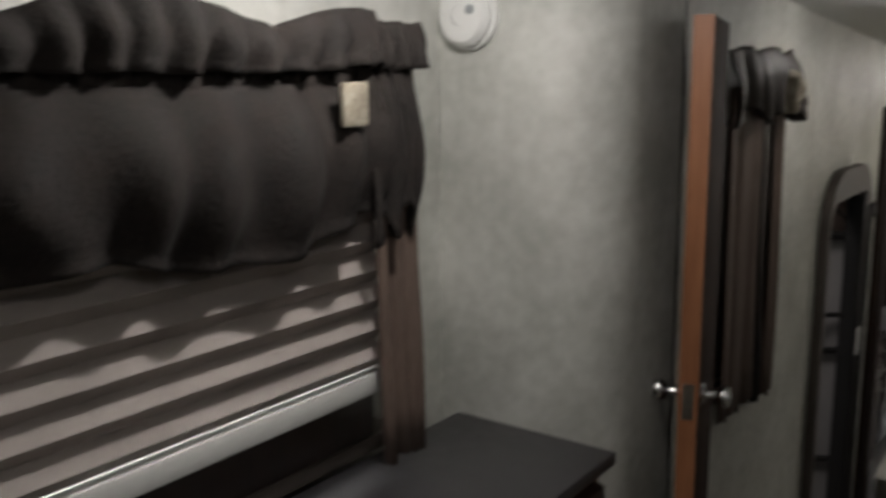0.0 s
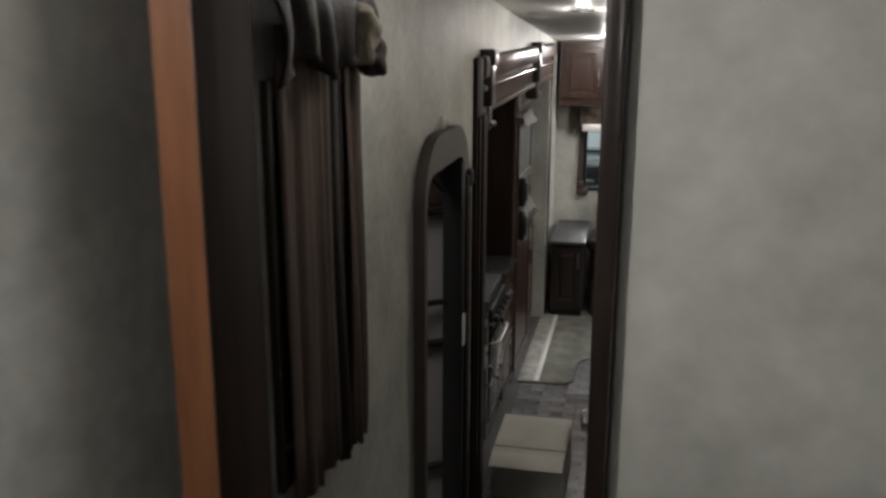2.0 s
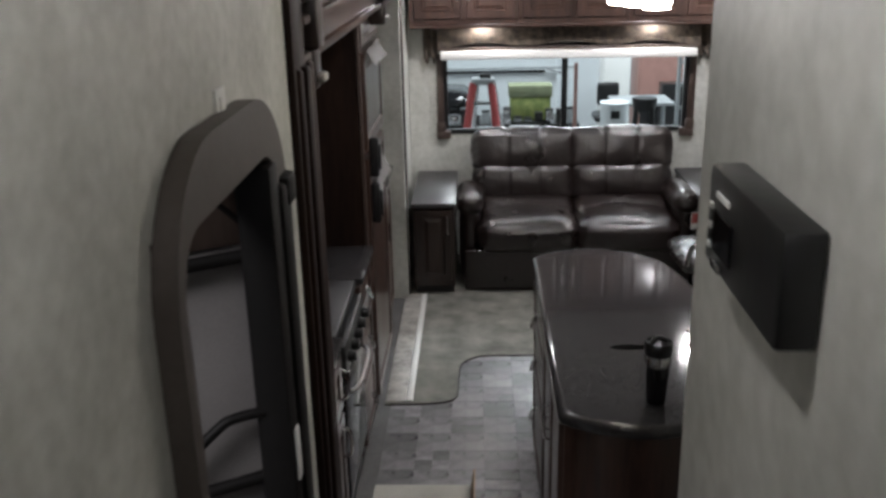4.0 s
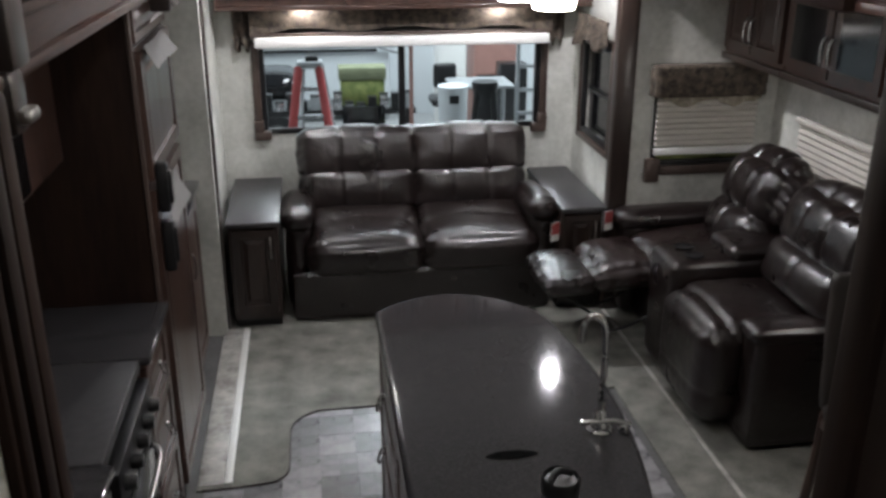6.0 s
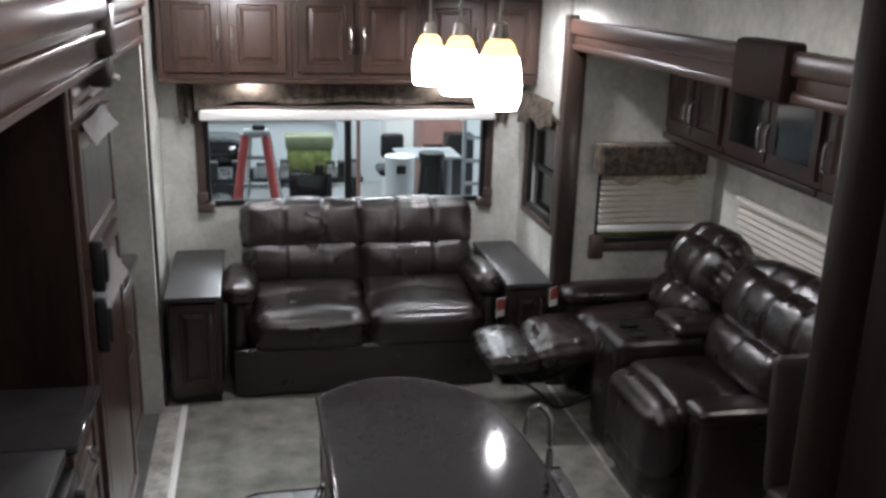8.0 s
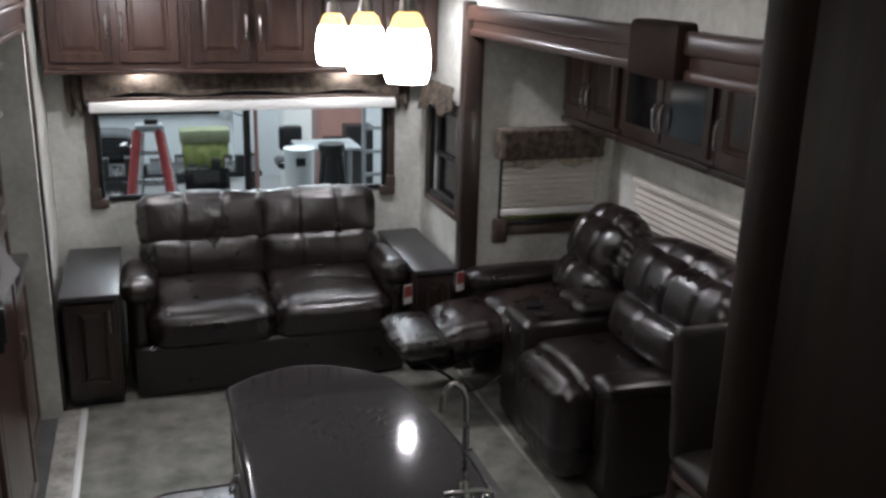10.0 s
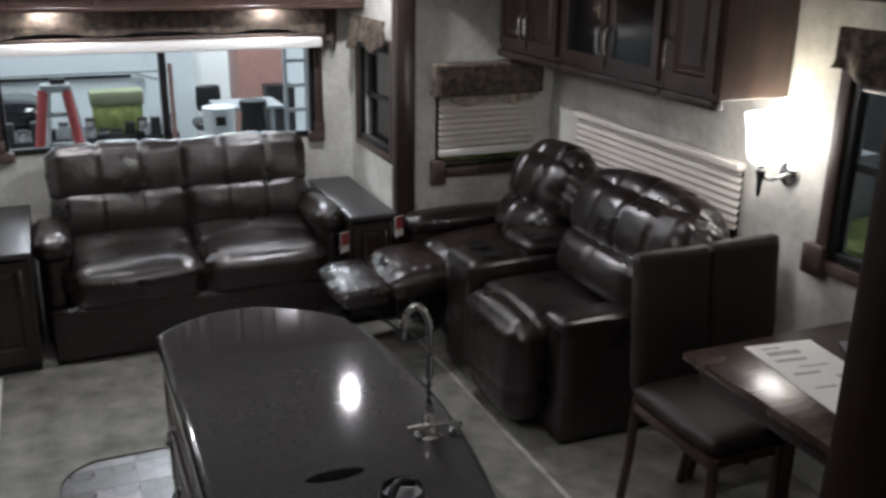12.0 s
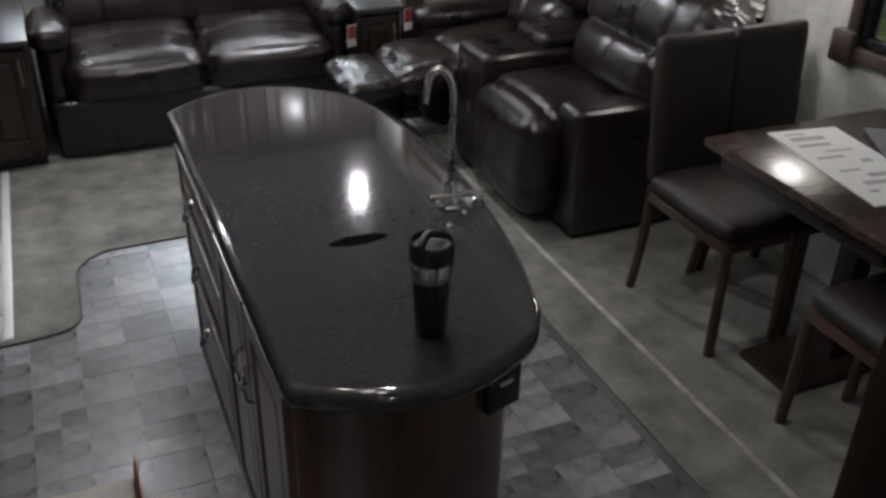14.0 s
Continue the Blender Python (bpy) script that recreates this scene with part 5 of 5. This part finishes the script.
for a, b in ((5.58, 6.02),):
    d = part("door", west(panel_door(a, b, 1.45, 1.9, 0, 0.02, 0.05), -0.30), CHERRY, hood, smooth=False)
    part("handle", bow_handle((-0.28, b - 0.04, 1.5), (-0.28, b - 0.04, 1.64), (1, 0, 0), 0.03, 0.006), CHROME, d)

# ---- floor pieces ----
strip = solid("floor_strip", block(-0.02, 0.084, 7.19, 8.655, 0.0005, 0.010, 0.002), VINYL_LIGHT, "pale worn vinyl strip along the kitchen slide-out", "floor strip", STRUCT)
solid("floor_strip_edge", block(0.085, 0.118, 7.2, 8.655, 0.0005, 0.013, 0.004), WHITE, "pale raised edge of the vinyl strip", "floor trim", STRUCT)


def carpet_edge():
    """The carpet's edge from the kitchen round the tiles: two easy curves, then straight behind the island and down its far side."""
    pts = [(0.0, 7.165), (0.17, 7.17)]
    for i in range(9):
        a = -math.pi / 2 + i / 8 * math.pi / 2
        pts.append((0.245 + 0.10 * math.cos(a), 7.28 + 0.10 * math.sin(a)))
    for i in range(9):
        a = math.pi - i / 8 * math.pi / 2
        pts.append((0.52 + 0.172 * math.cos(a), 7.55 + 0.175 * math.sin(a)))
    return [*pts, (1.2, 7.735), (1.905, 7.735)]


bm = bmesh.new()
line = [*carpet_edge(), (1.905, 4.11), (3.05, 4.11), (3.05, 9.5), (-0.02, 9.5), (-0.02, 7.165)]
bm.faces.new([bm.verts.new((x, y, 0.007)) for x, y in line])
bm.normal_update()
bmesh.ops.solidify(bm, geom=bm.faces[:], thickness=0.0065)
bmesh.ops.triangulate(bm, faces=[f for f in bm.faces if len(f.verts) > 4])
solid("floor_carpet", bm, PILE, "pale sage-grey short-pile carpet round the tiled kitchen floor", "carpet", STRUCT, smooth=False)
solid("carpet_binding", tube([(x, y, 0.006) for x, y in carpet_edge()], 0.004, 6, rounds=2), DARKWOOD, "dark bound edge between carpet and tiles", "floor trim", STRUCT)
tile_meshes = {}


def tile(x0, x1, y0, y1):
    """One tile with softened edges; alike tiles share a mesh."""
    w, d = round(x1 - x0 - 0.0004, 4), round(y1 - y0 - 0.0004, 4)
    if (w, d) not in tile_meshes:
        bm = bmesh.new()
        low = [bm.verts.new((sx * w / 2, sy * d / 2, 0.0005)) for sx, sy in ((-1, -1), (1, -1), (1, 1), (-1, 1))]
        up = [bm.verts.new((sx * (w / 2 - 0.0004), sy * (d / 2 - 0.0004), 0.003)) for sx, sy in ((-1, -1), (1, -1), (1, 1), (-1, 1))]
        for i in range(4):
            bm.faces.new((low[i], low[(i + 1) % 4], up[(i + 1) % 4], up[i]))
        bm.faces.new(up)
        tile_meshes[(w, d)] = mesh_of("tile", bm, TILE)
    ob = new("tile", tile_meshes[(w, d)])
    ob.location = ((x0 + x1) / 2, (y0 + y1) / 2, 0)
    ob.parent = floor_ob


cell = 0.155
for i in range(12):
    for j in range(20):
        x, y = 0.01 + i * cell, 4.72 + j * cell
        if x > 1.80 or (y > 7.2 and x < 0.25) or y > 7.72 or (0.74 < x < 1.0 and 5.6 < y < 6.5):
            continue
        if (i + 2 * j) % 5 == 0 and y < 7.4:
            for a in range(2):
                for b in range(2):
                    tile(x + a * cell / 2, x + (a + 1) * cell / 2, y + b * cell / 2, y + (b + 1) * cell / 2) if (i + j) % 2 else None
            if (i + j) % 2 == 0:
                tile(x, x + cell, y, y + cell / 2)
                tile(x, x + cell, y + cell / 2, y + cell)
        else:
            tile(x, x + cell, y, y + cell)

# ---- workshop outside the rear window ----
GZ = -1.0
solid("ground", block(-14, 16, 9.7, 30, GZ - 0.1, GZ), CONCRETE, "pale polished concrete workshop floor", "ground", STRUCT)
solid("backdrop", block(-14, 16, 24, 24.2, GZ, 6), SHOPWALL, "pale workshop wall", "wall", STRUCT)
solid("workshop_roof", block(-14, 16, 9.7, 24, 5.0, 5.1), SHOPGREY, "grey workshop roof", "roof", STRUCT)
for x in (-3.0, 2.0, 6.0):
    lamp = bpy.data.lights.new("unseen_bay_lamp", "AREA")
    lamp.energy, lamp.color, lamp.shape, lamp.size, lamp.size_y = 180, (0.95, 1.0, 1.0), "RECTANGLE", 1.2, 3.0
    ob = new("unseen_bay_lamp", lamp)
    ob.location = (x, 14.5, 4.9)

trailer = thing("trailer", (-2.6, 19, GZ), "long white trailer with a dark awning bar parked in the workshop", "trailer")
part("body", block(-7.0, 1.75, 18.0, 20.4, GZ + 0.3, 3.2, 0.06), SHOPWALL, trailer)
part("stripe", block(-7.0, 1.55, 17.97, 17.999, 0.11, 0.15), BLACK, trailer, "dark stripe")
part("awning_bar", tube([(-7, 17.9, 0.17), (1.45, 17.9, 0.20), (1.55, 17.9, 0.19), (1.9, 17.9, 0.08)], 0.022), SHOPGREY, trailer)
for x in (-2.4, -1.5):
    part("wheel", lathe([(0.0, 0), (0.36, 0), (0.38, 0.05), (0.38, 0.2), (0.0, 0.22)], (x, 17.75, GZ + 0.38), 24, "y"), BLACK, trailer)

LX = 0.52
ladder = thing("step_ladder", (LX, 13.6, GZ), "red fibreglass step ladder standing open in the workshop", "ladder")
for sx in (-1, 1):
    part("front_rail", tube([(LX - 0.03 + sx * 0.33, 13.1, GZ), (LX - 0.01 + sx * 0.10, 13.5, 0.64)], 0.045), RED, ladder)
    part("rear_rail", tube([(LX + 0.08 + sx * 0.30, 14.3, GZ), (LX + 0.03 + sx * 0.09, 13.62, 0.64)], 0.026), STEEL, ladder)
for k in range(5):
    z = GZ + 0.28 * (k + 1)
    f = (z - GZ) / 1.64
    part("step", block(LX - 0.02 - 0.31 + 0.21 * f, LX - 0.02 + 0.31 - 0.21 * f, 13.08 + 0.4 * f, 13.16 + 0.4 * f, z, z + 0.04), STEEL, ladder)
part("cap", block(LX - 0.13, LX + 0.13, 13.46, 13.66, 0.62, 0.69, 0.01), SHOPGREY, ladder)
part("tool_tray", block(LX - 0.04, LX + 0.09, 13.5, 13.6, 0.69, 0.74, 0.01), BLACK, ladder)

bench = thing("workbench", (0.9, 14.9, GZ), "dark cluttered workbench in the workshop", "workbench")
part("top", block(-0.3, 1.75, 14.6, 15.3, -0.12, -0.06, 0.01), BLACK, bench)
for x in (-0.2, 0.7, 1.65):
    part("leg", block(x - 0.04, x + 0.04, 14.7, 14.78, GZ, -0.12), BLACK, bench)
part("cabinet", block(0.88, 1.38, 14.58, 14.7, GZ + 0.1, -0.02, 0.01), BLACKGLOSS, bench)
crate = thing("carton", (1.13, 15.0, -0.06), "yellow-green printed display carton on the bench", "carton")
part("body", block(0.88, 1.40, 14.85, 15.15, -0.06, 0.24, 0.01), YELLOW, crate)
part("header", block(0.86, 1.42, 14.84, 15.16, 0.24, 0.39, 0.01), material("olive_carton_lid", (0.24, 0.27, 0.16), 0.7, amount=0.3, bump=0.02), crate, "olive header board")
rs = random.Random(9)
for k in range(15):
    x, h = -0.25 + 0.135 * k, 0.05 + 0.15 * rs.random()
    m = (BLACK, SHOPGREY, WHITE, STEEL)[rs.randrange(4)]
    it = thing("tool_case", (x, 14.68, -0.06), "small case of workshop clutter on the bench", "case", "bench clutter")
    part("case", block(x - 0.05, x + 0.05, 14.62, 14.74, -0.06, -0.06 + h, 0.01), m, it)
    part("lid", block(x - 0.052, x + 0.052, 14.615, 14.745, -0.06 + h, -0.045 + h, 0.004), BLACK, it)
car = thing("parked_car", (-0.4, 16.4, GZ), "dark car parked low behind the bench", "car")
part("body", block(-1.8, 0.42, 16.0, 17.2, GZ + 0.3, -0.22, 0.12), BLACK, car)
part("cabin", cushion((-0.25, 16.6, -0.1), (1.3, 1.0, 0.42), 0.2, 0.02, 0, n=8), BLACKGLOSS, car)
for x in (-1.4, 0.05):
    part("wheel", lathe([(0.0, 0), (0.3, 0), (0.32, 0.05), (0.32, 0.18), (0.0, 0.2)], (x, 15.85, GZ + 0.32), 20, "y"), BLACK, car)
    part("rim", lathe([(0.0, -0.01), (0.16, -0.01), (0.18, 0.0)], (x, 15.85, GZ + 0.32), 16, "y"), STEEL, car)

wt = thing("work_table", (2.4, 14.5, GZ), "pale round-edged work table in the workshop", "table")
part("top", block(2.12, 2.85, 14.2, 14.8, 0.22, 0.26, 0.015), SHOPGREY, wt)
for x in (2.2, 2.75):
    part("leg", tube([(x, 14.4, GZ), (x, 14.4, 0.22)], 0.03), SHOPGREY, wt)
stool = thing("stool", (2.3, 13.2, GZ), "black plastic stool standing on the concrete", "stool")
part("seat", lathe([(0.0, 0.0), (0.13, 0.0), (0.14, -0.03), (0.12, -0.14), (0.0, -0.14)], (2.30, 13.2, 0.5), 24), BLACK, stool)
for a in range(4):
    c, s = math.cos(a * math.pi / 2 + 0.6), math.sin(a * math.pi / 2 + 0.6)
    part("leg", tube([(2.3 + 0.11 * c, 13.2 + 0.11 * s, 0.42), (2.3 + 0.30 * c, 13.2 + 0.30 * s, GZ)], 0.03), BLACK, stool)
bin_ = thing("waste_bin", (2.06, 13.8, GZ), "white plastic bin with a black label", "bin")
part("body", lathe([(0.0, GZ), (0.13, GZ), (0.165, 0.33), (0.17, 0.35), (0.15, 0.35), (0.0, 0.3)], (2.06, 13.8, 0), 24), SHOPWALL, bin_)
part("panel", block(2.0, 2.1, 13.63, 13.645, 0.18, 0.27), BLACK, bin_)
seat = thing("office_chair", (2.15, 15.0, GZ), "dark office chair by the pale table", "chair")
part("backrest", cushion((2.15, 15.0, 0.25), (0.28, 0.08, 0.30), 0.04, 0.01, 0, n=8), BLACK, seat)
part("seat", cushion((2.15, 14.85, -0.02), (0.40, 0.40, 0.1), 0.04, 0.01, 0, n=8), BLACK, seat)
part("column", tube([(2.15, 14.85, -0.05), (2.15, 14.85, GZ)], 0.03), BLACK, seat)
tank = thing("water_tank", (2.4, 16.2, GZ), "tall white appliance standing in the workshop", "appliance")
part("body", block(2.21, 2.6, 16.0, 16.5, GZ, 0.95, 0.08), WHITE, tank)
part("panel", block(2.3, 2.45, 15.985, 15.999, -0.1, 0.05), BLACK, tank)
cab = thing("tool_cabinet", (3.2, 17.2, GZ), "orange-red steel tool cabinet in the workshop", "cabinet")
part("body", block(2.88, 3.55, 17.0, 17.7, GZ, 0.75, 0.02), ORANGE, cab)
part("door", block(2.92, 3.5, 16.98, 16.999, -0.1, 0.7), ORANGE, cab)
part("lower_drawers", block(2.92, 3.5, 16.97, 16.999, GZ + 0.1, -0.12), BLACK, cab)
dark = thing("shelf_unit", (3.25, 16.5, GZ), "dark shelf unit with boxes", "shelf")
part("frame", block(3.12, 3.5, 16.3, 16.6, GZ, 0.15, 0.01), BLACK, dark)
rack = thing("steel_rack", (3.07, 14.5, GZ), "tall grey steel ladder rack", "rack")
for x in (2.95, 3.2):
    part("upright", block(x - 0.02, x + 0.02, 14.5, 14.56, GZ, 1.1), SHOPGREY, rack)
for k in range(7):
    part("rung", block(2.97, 3.18, 14.51, 14.55, GZ + 0.28 * (k + 1), GZ + 0.28 * (k + 1) + 0.04), SHOPGREY, rack)
solid("workshop_partition", block(1.78, 7.0, 18.6, 18.8, GZ, 5), SHOPWALL, "pale workshop partition", "wall", STRUCT)
post = thing("marker_post", (1.57, 13.5, GZ), "red marker post near the window", "post")
part("pole", tube([(1.57, 13.5, GZ), (1.57, 13.5, 0.85)], 0.022), ORANGE, post)
part("foot", lathe([(0.0, 0.0), (0.16, 0.0), (0.15, 0.03), (0.04, 0.05)], (1.57, 13.5, GZ), 20), BLACK, post)
solid("ground_west", block(-8, -0.9, -2, 9.6, GZ - 0.1, GZ), CONCRETE, "workshop floor beside the trailer", "ground", STRUCT)
solid("wall_workshop_west", block(-6.2, -6.0, -2, 18, GZ, 5), SHOPGREY, "dim workshop side wall", "wall", STRUCT)
# Unseen lamps added to brighten the screen door and the cartons by the window.
for x, y, w in ((-1.7, 1.6, 120), (4.6, 7.6, 13)):
    lamp = bpy.data.lights.new("unseen_bay_lamp", "AREA")
    lamp.energy, lamp.color, lamp.size = w, (1.0, 0.97, 0.93), 1.6
    new("unseen_bay_lamp", lamp).location = (x, y, 4.8)
solid("ground_side", block(3.2, 12, -2, 9.6, GZ - 0.1, GZ), CONCRETE, "workshop floor beside the trailer", "ground", STRUCT)
solid("wall_workshop_side", block(7.0, 7.2, -2, 18, GZ, 5), SHOPGREY, "dim workshop side wall", "wall", STRUCT)

# Added black bulk that fills the dining window, so its view stays dark.
van = thing("parked_van", (5.6, 7.6, GZ), "black van shape added to darken the view from the dining window", "van")
part("body", block(4.9, 6.6, 4.2, 11.0, GZ + 0.35, 1.7, 0.12), BLACK, van)
part("windows", block(4.885, 4.899, 4.6, 10.4, 0.2, 0.6, 0.004), BLACKGLOSS, van)
part("sill_panel", block(4.88, 4.899, 4.3, 10.8, -0.1, -0.04, 0.004), WHITE, van, "pale side moulding")
for y in (5.2, 9.8):
    part("wheel", lathe([(0.0, 0), (0.3, 0), (0.33, 0.05), (0.33, 0.2), (0.0, 0.22)], (4.86, y, GZ + 0.33), 20, "x"), BLACK, van)

pallet = thing("pallet_stack", (4.3, 7.7, GZ), "pallet stacked with white and green cartons beside the trailer", "pallet")
part("pallet", block(3.95, 4.65, 7.2, 8.3, GZ, GZ + 0.14, 0.01), BROWNPLY, pallet)
for y0, y1, z0, z1, m in ((7.22, 7.72, GZ + 0.15, 0.1, SHOPWALL), (7.74, 8.28, GZ + 0.15, 0.25, YELLOW), (7.25, 7.70, 0.105, 0.62, YELLOW), (7.76, 8.2, 0.255, 0.95, SHOPWALL)):
    part("carton", block(3.98, 4.6, y0, y1, z0, z1, 0.01), m, pallet)
